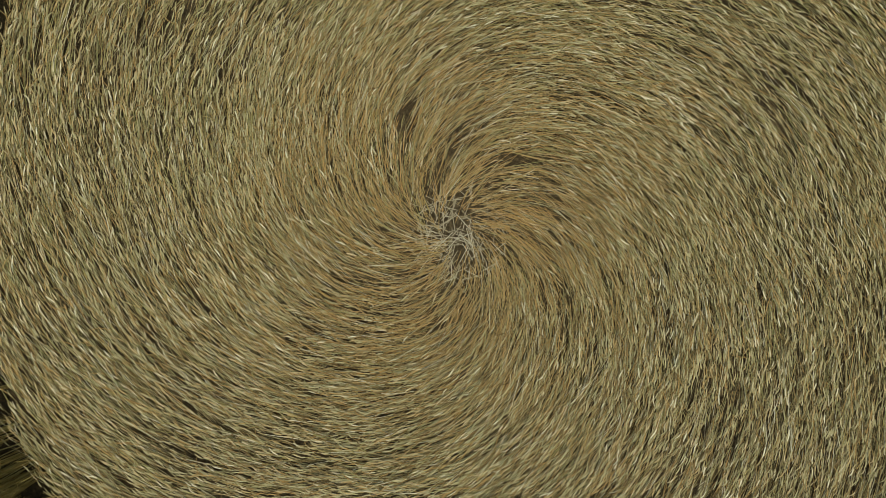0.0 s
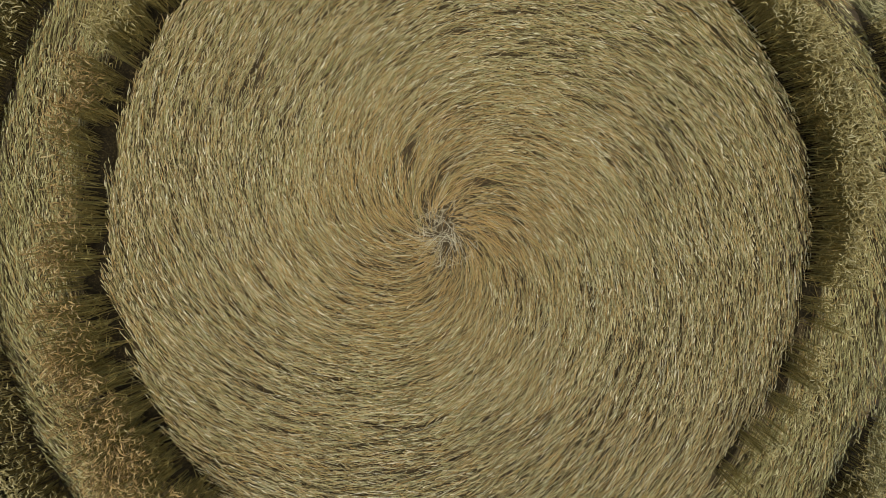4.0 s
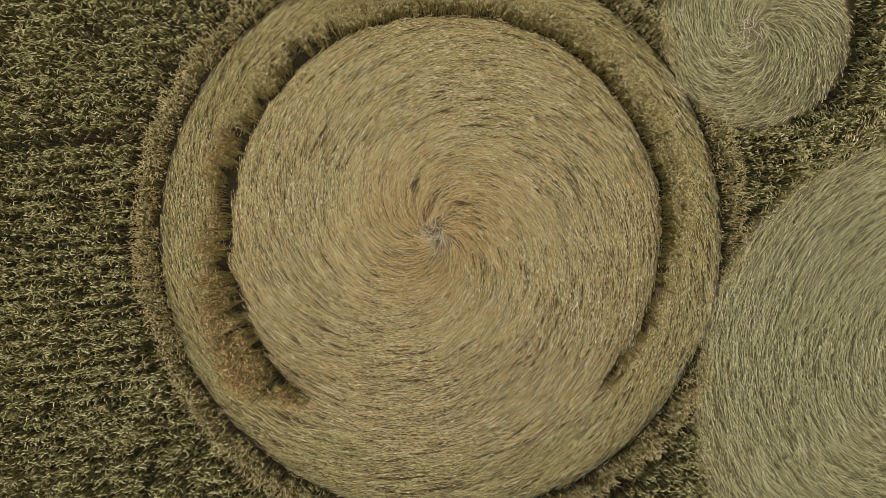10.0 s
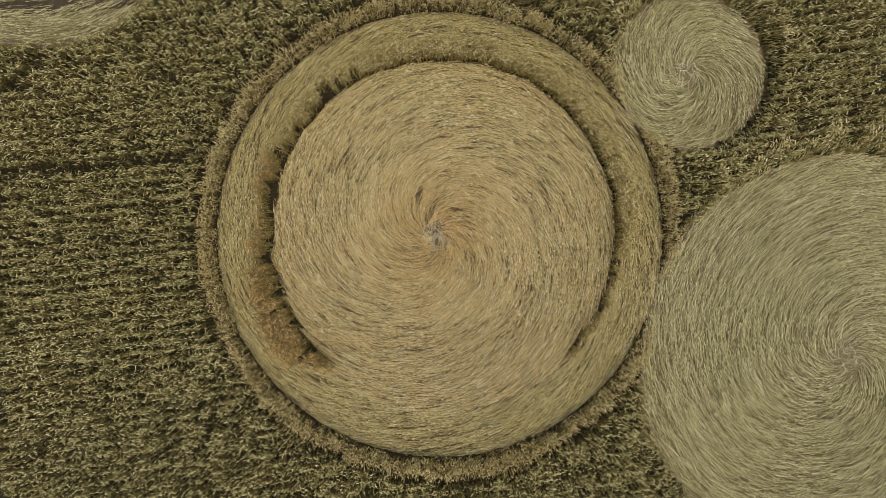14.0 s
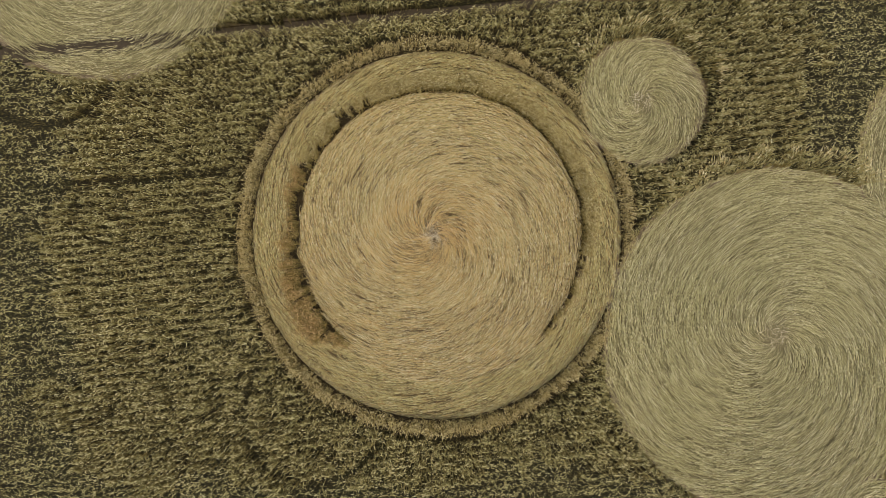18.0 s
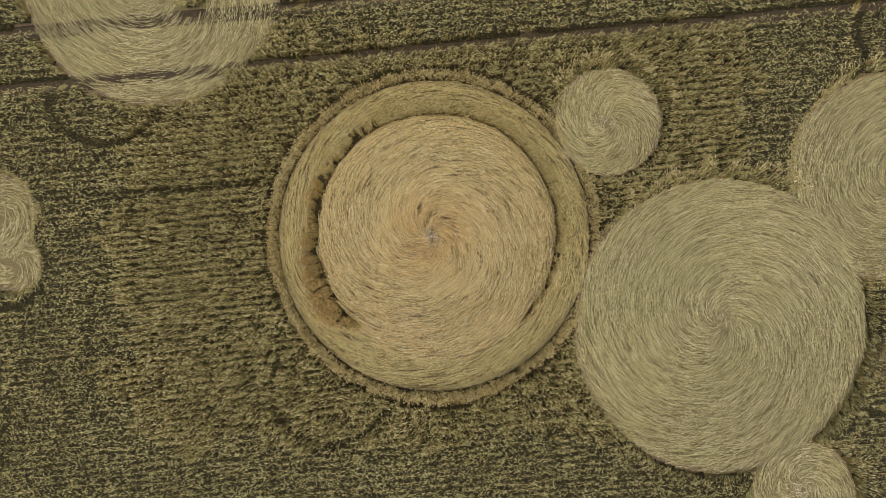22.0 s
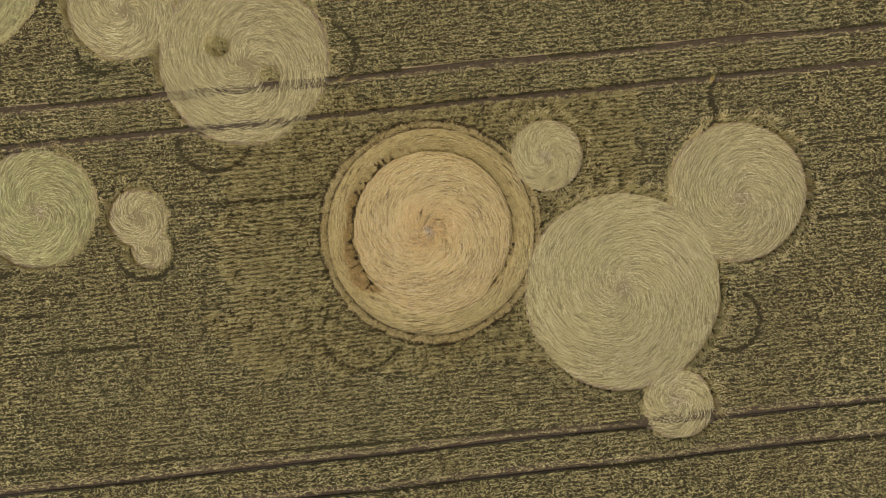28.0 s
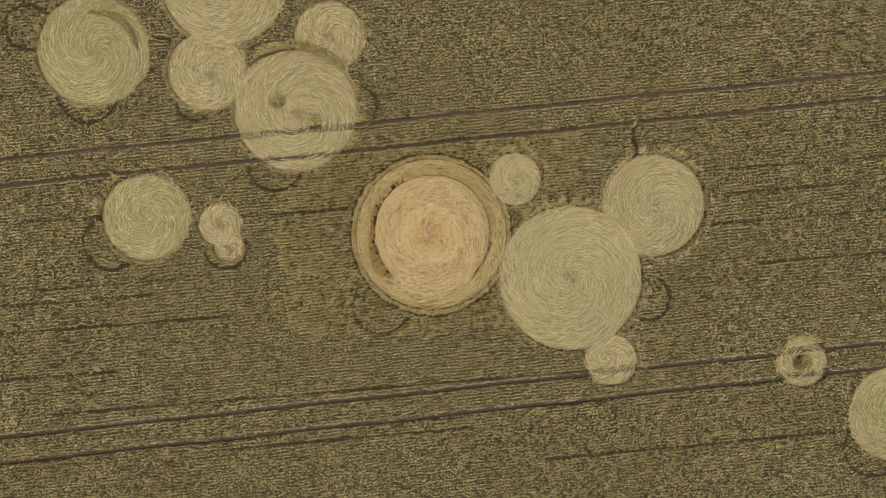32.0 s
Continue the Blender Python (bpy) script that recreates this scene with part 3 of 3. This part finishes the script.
# pale wheat pushed over outwards along parts of the circles' borders: circle, from degrees, to degrees, plants to the metre
LEANING = [("big", 62, 128, 62), ("north", 20, 150, 60), ("east", 35, 140, 45), ("east", -75, 10, 35), ("big", -32, 30, 45), ("west", 40, 190, 35), ("face", -30, 30, 35),
           ("south", -40, 70, 35), ("oval", 20, 160, 35), ("cap", -30, 100, 30), ("northwest", -40, 10, 30), ("ringlet", 0, 359, 30)]
for n, (key, a0, a1, many) in enumerate(LEANING):
    g = np.random.default_rng(700 + n)
    cx, cy, r, *_ = CIRCLES[key]
    count = int(math.radians(a1 - a0) * r * many)
    a = np.radians(g.uniform(a0, a1, count))
    q = r + g.uniform(0.02, 0.3, count)
    foot = np.stack([cx + q * np.cos(a), cy + q * np.sin(a), 0 * a], 1)
    keep = (laid(foot[:, 0], foot[:, 1]) > 0) & (field_noise(a * r, 0 * a, 0.28, 710 + n) > 0.38)
    foot, a, count = foot[keep], a[keep], keep.sum()
    b = a - 0.45 + 1.1 * (field_noise(a * r, 0 * a, 0.4, 730 + n) - 0.5) + g.normal(0, 0.1, count)
    tilt = g.uniform(0.5, 0.95, count) * (0.6 + 0.6 * field_noise(a * r, 0 * a, 0.33, 750 + n))
    way = np.stack([np.cos(b) * np.sin(tilt), np.sin(b) * np.sin(tilt), np.cos(tilt)], 1)
    tip = foot + way * g.uniform(0.7, 0.95, count)[:, None]
    ear_way = way + np.column_stack([0.6 * np.cos(b), 0.6 * np.sin(b), np.full(count, -0.3)])
    fringe_ = tagged(empty("leaning_wheat_fringe", cx + r * math.cos(math.radians((a0 + a1) / 2)), cy + r * math.sin(math.radians((a0 + a1) / 2))),
                     "fringe of pale standing wheat leaning away from laid straw", "wheat strip", group="leaning fringes")
    soup("stalk_stand", [(*strips_of(foot, tip, 0.011, g), g.uniform(0.4, 1.0, count))], STALK, fringe_, "thin leaning wheat stalks")
    curl = np.column_stack([g.normal(0, 0.3, (count, 2)), g.uniform(-0.6, 0, count)])
    soup("ear_layer", [bent(tip, ear_way, 0.13 * g.uniform(0.8, 1.2, count), 0.024, curl, g)], EAR_LAID, fringe_, "pale wheat ears")

rim = tagged(empty("outer_wheat_strip", 0, 0), "thin ring of pale standing wheat leaning over laid straw", "wheat strip")
x, y, g = plants(-7.1, 7.1, -7.1, 7.1, 1000, 71, lambda x, y: (laid(x, y) > 0.02 + 0.1 * (field_noise(x, y, 0.2, 22) - 0.5)) & rim_(x, y), 0.1)
out_ = np.stack([x, y], 1) / np.hypot(x, y)[:, None]
round_ = np.stack([out_[:, 1], -out_[:, 0]], 1)
lean = out_ * (0.09 * (field_noise(x, y, 0.3, 29) - 0.5) + g.normal(0, 0.03, len(x)))[:, None] + round_ * (0.1 * (field_noise(x, y, 0.35, 31) - 0.2))[:, None]
wheat(rim, x, y, g, 0.80 * np.clip(0.5 + (np.hypot(x, y) - 6.47) / 0.4, 0.5, 1), 0.095, 0.0145, True, 0, 0.012, 0.0075, upright=0.9, ear=EAR_BROWN, leaf=STALK, lean=lean, singles=300)


def ring_sheet(name, cx, cy, r0, r1, step, z, keep, material, parent, label):
    """A low ring of undergrowth, for floors with shade in their colour."""
    rings, spokes = int((r1 - r0) / step) + 2, int(6.283 * r1 / step)
    R, A = np.meshgrid(np.linspace(r0, r1, rings), np.linspace(0, 2 * math.pi, spokes, endpoint=False), indexing="ij")
    X, Y = cx + R * np.cos(A), cy + R * np.sin(A)
    V = np.stack([X, Y, z + 0.08 * field_noise(X, Y, 0.15, 63)], -1).reshape(-1, 3)
    i, j = np.arange(rings - 1)[:, None], np.arange(spokes)[None]
    q = np.stack([i * spokes + j, i * spokes + (j + 1) % spokes, (i + 1) * spokes + (j + 1) % spokes, (i + 1) * spokes + j], -1).reshape(-1, 4)
    q = q[keep(X, Y).reshape(-1)[q].all(1)]
    return soup(name, [(V[None], np.concatenate([q[:, [0, 2, 1]], q[:, [0, 3, 2]]]))], material, parent, label)


ring_wall = tagged(empty("standing_wheat_ring", 0, 0), "curved strip of standing wheat between disc and ring", "wheat strip")
def wall_plants(x, y):
    a = np.degrees(np.arctan2(y - 0.13, x - 0.1)) % 360
    thin = (a > 120) & (0.6 * field_noise(a / 1.7, np.hypot(x, y) * 1.5, 1, 26) + 0.4 * field_noise(x, y, 0.12, 33) > 0.56)
    thin |= (a > 120) & (a < 218) & (np.hypot(x - 0.1, y - 0.13) < 4.92 + 0.32 * field_noise(a / 2.2, 0 * a, 1, 34)) & (field_noise(x, y, 0.07, 36) > 0.3)
    return wall_ring(x, y) & near_main(x, y) & ~thin


rusty = lambda x, y: np.abs(np.degrees(np.arctan2(y - 0.13, x - 0.1)) % 360 - 205 + 12 * field_noise(x, y, 0.4, 28)) < 42
for dens, ripe, keep in ((1150, EAR_BROWN, lambda x, y: wall_plants(x, y) & ~rusty(x, y)), (1050, EAR_RUST, lambda x, y: wall_plants(x, y) & rusty(x, y))):
    x, y, g = plants(-6.7, 6.7, -6.7, 6.7, dens, 70, keep, 0.1)
    out_ = np.stack([x, y], 1) / np.hypot(x, y)[:, None]
    west_ = np.clip(1.3 - np.abs(np.degrees(np.arctan2(y, x)) % 360 - 190) / 32, 0, 1)
    lean = ((0.16 * (field_noise(x, y, 0.25, 27) - 0.25) + 0.2 * west_) * g.uniform(0.0, 1.0, len(x)))[:, None]
    round_ = np.stack([out_[:, 1], -out_[:, 0]], 1) * (0.15 * (field_noise(x, y, 0.3, 32) - 0.3))[:, None]
    wheat(ring_wall, x, y, g, 0.86, 0.092, 0.0145, True, 1, 0.010, 0.010, upright=0.9, ear=ripe, leaf=STALK, lean=out_ * lean + round_, singles=150)
# Both floors are coloured dark in place of shade among the stalks.
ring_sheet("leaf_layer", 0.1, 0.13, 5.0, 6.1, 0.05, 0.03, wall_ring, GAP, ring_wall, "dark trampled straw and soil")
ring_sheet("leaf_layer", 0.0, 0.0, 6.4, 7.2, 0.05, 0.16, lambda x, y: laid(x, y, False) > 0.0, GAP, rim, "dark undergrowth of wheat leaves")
for cx, cy, r, half, a0, a1 in STRIPS:
    strip = tagged(empty("standing_wheat_strip", cx, cy), "curved strip of standing wheat beside laid straw", "wheat strip", group="standing strips")
    x, y, g = plants(cx - 6, cx + 6, cy - 6, cy + 6, 200, 81, lambda x, y: strips(x, y), 0.1)
    wheat(strip, x, y, g, 0.82, 0.13, 0.024, False, 1, 0.02, 0.014, singles=40)
for cx, cy, ra, rb in TUFTS:
    tuft = tagged(empty("wheat_tuft", cx, cy), "small tuft of standing wheat inside a laid circle", "wheat tuft", group="standing tufts")
    x, y, g = plants(cx - 1, cx + 1, cy - 1, cy + 1, 140, 80, lambda x, y: np.hypot((x - cx) / ra, (y - cy) / rb) < 0.82)
    wheat(tuft, x, y, g, 0.7, 0.12, 0.024, False, 2, 0.02, 0.014, singles=40)


# ---------------------------------------------------------------- laid circles
def lay(key, label, per_m2, length, width, ear_share, ear_len, ear_wide, seed, steep=(62, 4), reach=2.2, bundle=0.035, own=None, spin=-1, singles=60, wander=10, leaves=0):
    """A circle of wheat pressed flat in a whorl: bundles of straws that point outwards and round, each over the foot of the next."""
    cx, cy, R, wx, wy = CIRCLES["main" if key == "ring" else key]
    near = key in ("main", "ring")
    R = 6.6 if near else R
    g = np.random.default_rng(seed)
    thing = tagged(empty("laid_wheat_circle", cx, cy), label, "laid wheat", group="laid wheat circles")
    k = 8 if near else 6
    inner = 5.0 if key == "ring" else 0.0
    nb = int(math.pi * (R * R - inner ** 2) * per_m2 / k)
    # evenly spread, like the seeds of a sunflower, then shaken
    n = np.arange(nb) + g.uniform(0, 1, nb)
    r = np.sqrt(inner ** 2 + (R * R - inner ** 2) * n / nb)
    a = np.arange(nb) * 2.399963 + g.normal(0, 0.05, nb) / np.maximum(r, 0.1)
    if key == "main":                    # the heart of the whorl is thick with fine straw
        extra = int(nb * 0.10)
        nb += extra
        r = np.concatenate([r, 2.6 * np.sqrt(g.random(extra))])
        a = np.concatenate([a, g.uniform(0, 2 * math.pi, extra)])
    bx, by = cx + r * np.cos(a), cy + r * np.sin(a)

    def whorl(x, y, tw):
        dx, dy = x - wx, y - wy
        rr = np.hypot(dx, dy) + 1e-6
        tilt = np.radians(steep[0] * np.exp(-rr / reach) + steep[1] + tw)
        if key == "main":
            tilt -= np.radians((7 + 0.5 * tw) * np.clip((rr - 4.1) / 0.7, 0, 1))
        if key == "ring":
            tilt = np.radians(4 + tw)
        ox, oy = dx / rr, dy / rr
        tx, ty = -oy * spin, ox * spin
        return rr, ox * np.sin(tilt) + tx * np.cos(tilt), oy * np.sin(tilt) + ty * np.cos(tilt)

    _, fx, fy = whorl(bx, by, 0)
    fx, fy = np.repeat(fx, k), np.repeat(fy, k)
    along, across = g.normal(0, 0.12, nb * k), g.normal(0, bundle, nb * k)
    x, y = np.repeat(bx, k) + fx * along - fy * across, np.repeat(by, k) + fy * along + fx * across
    zb = np.repeat(g.uniform(0, 1, nb), k)
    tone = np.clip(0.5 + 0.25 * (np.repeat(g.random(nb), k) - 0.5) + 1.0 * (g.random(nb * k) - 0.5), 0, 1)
    fan = across / bundle * 4.0          # the straws of a bundle spread towards their ears
    tw = np.repeat(g.normal(0, 5, nb) + (48 if key == "north" else wander) * (field_noise(bx, by, 0.9, seed + 3) - 0.5), k) + fan * -spin + g.normal(0, 6, nb * k)
    tw += g.normal(0, 22, nb * k) * np.exp(-np.hypot(x - wx, y - wy) / 0.6)
    rr, ux, uy = whorl(x, y, tw)
    L = length * np.repeat(g.uniform(0.75, 1.2, nb), k) * g.uniform(0.75, 1.15, nb * k) * np.clip(0.55 + rr / 1.2, 0.55, 1)
    ex, ey = x + ux * L, y + uy * L
    reach_out = L + ear_len * 0.8
    qx, qy = x + ux * reach_out, y + uy * reach_out
    ok = (np.hypot(x - cx, y - cy) < R) & (np.hypot(qx - cx, qy - cy) < R + 0.12)
    ok &= ~wall_ring(x, y) & ~(wall_ring(qx, qy) & (np.hypot(qx, qy) > 5.12))
    if own is not None:
        ok &= own(x, y)
    for cx_, cy_, ra, rb in TUFTS:
        ok &= (np.hypot((qx - cx_) / ra, (qy - cy_) / rb) > 1.0) & (np.hypot((x - cx_) / ra, (y - cy_) / rb) > 1.0)
    ok &= ~strips(x, y) & ~strips(ex, ey)
    v = -x * RS + y * RC
    for c in TRACKS:
        bare = np.abs(v + 0.5 * L * (-ux * RS + uy * RC) - c - 0.05 * np.sin((x * RC + y * RS) * 0.4))
        ok &= (bare > 0.14) | (g.random(nb * k) < (0.25 if key == "face" and c < 9 else 0.55))
    # slits of dark litter where the bundles part, drawn out along the whorl
    rad = np.linspace(0.05, R + 1, 400)
    turn = np.cumsum(1 / np.tan(np.radians(steep[0] * np.exp(-rad / reach) + steep[1])) / rad) * (rad[1] - rad[0])
    for part_way in (0.4, 0.75, 1.1):
        sx, sy = x + ux * L * part_way - wx, y + uy * L * part_way - wy
        sr = np.hypot(sx, sy)
        line = (np.arctan2(sy, sx) + np.interp(sr, rad, turn)) * 64 * (1.5 if R < 3 else 3) / (2 * math.pi)
        slit = field_noise(line, sr / 0.075, 1.0, seed + 5)
        ok &= (slit < (0.83 if near else 0.8)) | (g.random(nb * k) < 0.25)
    mx, my = (x + ex) / 2, (y + ey) / 2
    if key == "main":
        a = np.degrees(np.arctan2(my - 0.13, mx - 0.1)) % 360
        ok &= np.hypot(x - 0.1, y - 0.13) < 5.42 - 0.1 * g.random(nb * k)
        ok &= ~((a > 276) & (a < 330) & (np.abs(np.hypot(mx - 0.1, my - 0.13) - 5.3) < 0.05))
        for sx, sy, sr in SOIL_SPOTS:
            sr *= 1.0 if np.hypot(sx - wx, sy - wy) < 0.3 else 0.6
            for part_way in (0.0, 0.3, 0.6, 0.9):
                ok &= (np.hypot(x + ux * L * part_way - sx, y + uy * L * part_way - sy) > sr) | (g.random(nb * k) < 0.25)
    elif key != "ring":
        for sx, sy, sr in ((0, 0, 0.26), (-0.3, 0.1, 0.16), (0.2, -0.22, 0.14)):
            sr *= 1.3 if R > 4 else 0.8
            for part_way in (0.0, 0.35, 0.7):
                ok &= (np.hypot(x + ux * L * part_way - wx - sx, y + uy * L * part_way - wy - sy) > sr) | (g.random(nb * k) < 0.35)
    if key == "ring":
        ok &= (np.hypot(x - 0.1, y - 0.13) > 5.3) & (np.hypot(x, y) < ring_edge(x, y) + 0.02) & (np.hypot(ex, ey) < ring_edge(ex, ey) + 0.05)
    z0 = 0.01 + 0.14 * zb
    z1 = z0 + 0.02 + 0.09 * np.repeat(g.random(nb), k) + 0.04 * g.random(nb * k)
    p0, p1 = np.stack([x, y, z0], 1)[ok], np.stack([ex, ey, z1], 1)[ok]
    tone, rr = tone[ok], rr[ok]
    w = width * g.uniform(0.7, 1.3, len(p0))
    straw, ear = {"main": (STRAW, EAR_LAID), "ring": (STRAW_GREEN, EAR_GREEN)}.get(key, (STRAW_GREENER, EAR_GREENER) if key in ("west", "northwest", "far_east") else (STRAW_PALE, EAR_PALE))
    if key == "main":                    # orange, riper straw about the heart
        rust = field_noise(mx[ok], my[ok], 0.8, 141)
        riper = 0.46 * np.exp(-(rr / 1.7) ** 2) + 0.32 * np.clip(rust - 0.45, 0, 0.4) * np.clip(0.9 - my[ok] / 5, 0.2, 1.6)
        tone = np.where(g.random(len(tone)) < riper, g.uniform(0.7, 0.79, len(tone)), tone)
        olive = 0.36 * np.clip((rr - 1.5) / 2.5, 0, 1) + 0.6 * np.clip(0.42 - rust, 0, 0.3)
        tone = np.where(g.random(len(tone)) < olive * np.clip(0.6 + my[ok] / 6, 0.2, 1.2), g.uniform(0.81, 0.87, len(tone)), tone)
    chance = ear_share * (np.clip((rr - 0.4) / 1.8, 0.1, 1) if key == "main" else 1)
    pick = g.random(len(p0)) < chance
    d = unit(p1 - p0) * np.array([1, 1, 0.3]) + g.normal(0, 1, p0.shape) * np.array([0.14, 0.14, 0.08])
    curl = np.column_stack([g.normal(0, 0.25, (len(p0), 2)), g.uniform(-0.35, 0.05, len(p0))])
    q = p1 - (p1 - p0) * 0.05 + np.array([0, 0, 0.006])
    el, ew = ear_len * g.uniform(0.75, 1.25, len(q)), ear_wide * g.uniform(0.75, 1.25, len(q))
    ear_tone = np.clip(0.6 * tone + 0.5 * g.random(len(tone)), 0, 1)
    # the straws nearest the middle are pieces of their own, each with its ear
    alone = np.zeros(len(p0), bool)
    alone[np.argsort(rr)[:singles]] = True
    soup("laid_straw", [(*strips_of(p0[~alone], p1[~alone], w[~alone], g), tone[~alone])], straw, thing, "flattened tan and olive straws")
    m = pick & ~alone
    soup("ear_layer", [(*bent(q[m], d[m], el[m], ew[m], curl[m], g, near), ear_tone[m])], ear, thing, "pale flattened wheat ears")
    for n in np.flatnonzero(alone):
        m = slice(n, n + 1)
        piece = soup("straw", [(*blades(p0[m], p1[m], w[m]), tone[m])], straw, thing, at=p0[n], kind="")
        if pick[n]:
            soup("ear", [bent(q[m], d[m], el[m], ew[m], curl[m], g, True)], ear, piece, at=q[n], kind="")
    if leaves:                           # withered leaves among the straws
        m = g.random(len(p0)) < leaves
        f = g.uniform(0.3, 0.8, m.sum())[:, None]
        b = p0[m] + (p1[m] - p0[m]) * f + np.array([0, 0, 0.02])
        turned = unit(p1[m] - p0[m]) + np.column_stack([g.normal(0, 0.35, (m.sum(), 2)), g.normal(0.05, 0.1, m.sum())])
        soup("withered_leaf_layer", [bent(b, turned, g.uniform(0.1, 0.24, m.sum()), 0.009, np.column_stack([g.normal(0, 0.4, (m.sum(), 2)), g.uniform(-0.4, 0, m.sum())]), g, ends=(0.8, 0.2))],
             LEAF_DRY, thing, "withered brown leaves among the straws")
    if key == "ring":
        return thing
    # what lies under the straws
    rings, spokes = max(6, int(R / 0.18)), max(24, int(R * 22))
    rad = np.linspace(0, R - 0.02, rings)[:, None] * np.ones(spokes)
    ang = np.linspace(0, 2 * math.pi, spokes, endpoint=False)[None] * np.ones((rings, 1))
    X, Y = cx + rad * np.cos(ang), cy + rad * np.sin(ang)
    Z = 0.006 + 0.003 * (seed % 5) + 0.014 * field_noise(X, Y, 0.3, seed)
    Z[-1] = -0.03
    V = np.stack([X, Y, Z], -1)
    i = np.arange(rings - 1)[:, None]
    j = np.arange(spokes)[None]
    A, B, C, D = i * spokes + j, i * spokes + (j + 1) % spokes, (i + 1) * spokes + (j + 1) % spokes, (i + 1) * spokes + j
    tri = np.concatenate([np.stack([A, C, B], -1).reshape(-1, 3), np.stack([A, D, C], -1).reshape(-1, 3)])
    tri = tri[(tri[:, 0] >= spokes) | (tri[:, 1] >= spokes) | (tri[:, 2] >= spokes)]
    soup("straw_litter", [(V.reshape(1, -1, 3), tri)], MAT if near else MAT_PALE, thing, "dark trampled straw litter")
    return thing


SOIL_SPOTS = [(-0.16, 0.12, 0.15), (-0.1, -0.1, 0.1), (-0.67, 1.25, 0.1), (-0.68, 1.08, 0.13), (-0.66, 0.92, 0.1),
              (0.26, 0.8, 0.09), (0.37, 0.8, 0.1), (0.48, 0.77, 0.09), (-0.42, 0.45, 0.1), (1.95, -0.7, 0.09), (1.98, -0.95, 0.1), (2.35, -1.15, 0.1)]
clear = lambda *keys: (lambda x, y: np.all([np.hypot(x - CIRCLES[k][0], y - CIRCLES[k][1]) > CIRCLES[k][2] - 0.1 for k in keys], 0))
lay("main", "large disc of tan wheat pressed flat in a clockwise whorl", 620, 0.38, 0.0054, 0.75, 0.09, 0.0128, 100, steep=(60, 7), reach=1.25, singles=300, leaves=0.3)
lay("ring", "ring of tan wheat laid flat round the main disc", 600, 0.35, 0.0055, 0.78, 0.09, 0.0128, 99, leaves=0.3)
far = [("big", "largest circle of pale wheat pressed flat in a whorl", 330, ("main",)),
       ("east", "round patch of flattened pale wheat joined to the largest circle", 230, ("big",)),
       ("north", "small round patch of flattened wheat beside the main ring", 330, ("main",)),
       ("south", "small round patch of flattened wheat across a wheel track", 190, ("big",)),
       ("west", "round patch of flattened pale wheat alone in the field", 150, ()),
       ("oval", "small lopsided patch of flattened wheat", 160, ()),
       ("oval_foot", "narrow foot of a lopsided patch of flattened wheat", 160, ("oval",)),
       ("face", "flattened wheat circle with two standing tufts", 200, ()),
       ("neck", "round patch of flattened wheat between two larger circles", 150, ("face",)),
       ("top", "wide circle of flattened wheat at the field's far side", 140, ("neck",)),
       ("northwest", "wide circle of flattened wheat with a standing crescent", 140, ()),
       ("cap", "round patch of flattened wheat behind a standing strip", 140, ("face",)),
       ("ringlet", "small flattened ring with standing wheat in its middle", 160, ()),
       ("far_east", "round greenish patch of flattened wheat at the field's edge", 140, ())]
for k, (key, label, dens, others) in enumerate(far):
    close = key in ("big", "north", "face", "east")
    lay(key, label, dens, 0.42, 0.010 if close else 0.014, 0.9, 0.105 if close else 0.12, 0.0165 if close else 0.022, 101 + k,
        steep=(58, 8), reach=0.22 * CIRCLES[key][2], bundle=0.045, own=clear(*others) if others else None)

# loose pale straws strewn over the bare hearts of the whorls
def strew(words, x, y, spread, count, size, seed):
    g = np.random.default_rng(seed)
    heart = [o for o in bpy.data.objects if words in o.get("label", "") and not o.parent][0]
    for n in range(count):
        r, a, b = spread * math.sqrt(g.random()), g.uniform(0, 6.283), g.uniform(0, 6.283)
        p = np.array([[x + r * math.cos(a), y + r * math.sin(a), g.uniform(0.06, 0.12)]])
        e = p + np.array([[math.cos(b), math.sin(b), g.uniform(-0.1, 0.1)]]) * g.uniform(0.08, 0.26) * size
        soup("loose_straw", [blades(p, e, 0.007 * size, 0.9)], LOOSE, heart, at=p[0], kind="")


strew("large disc", -0.12, 0.05, 0.5, 220, 1, 300)
strew("largest circle of", 12.19, -3.65, 0.5, 60, 1.1, 301)
strew("joined to the largest", 19.8, 2.2, 0.45, 40, 1.8, 302)
strew("beside the main ring", 7.28, 4.8, 0.4, 50, 1.4, 303)
strew("alone in the field", -24.5, 1.3, 0.4, 40, 1.8, 304)
strew("across a wheel track", 15.75, -10.8, 0.35, 40, 1.8, 305)
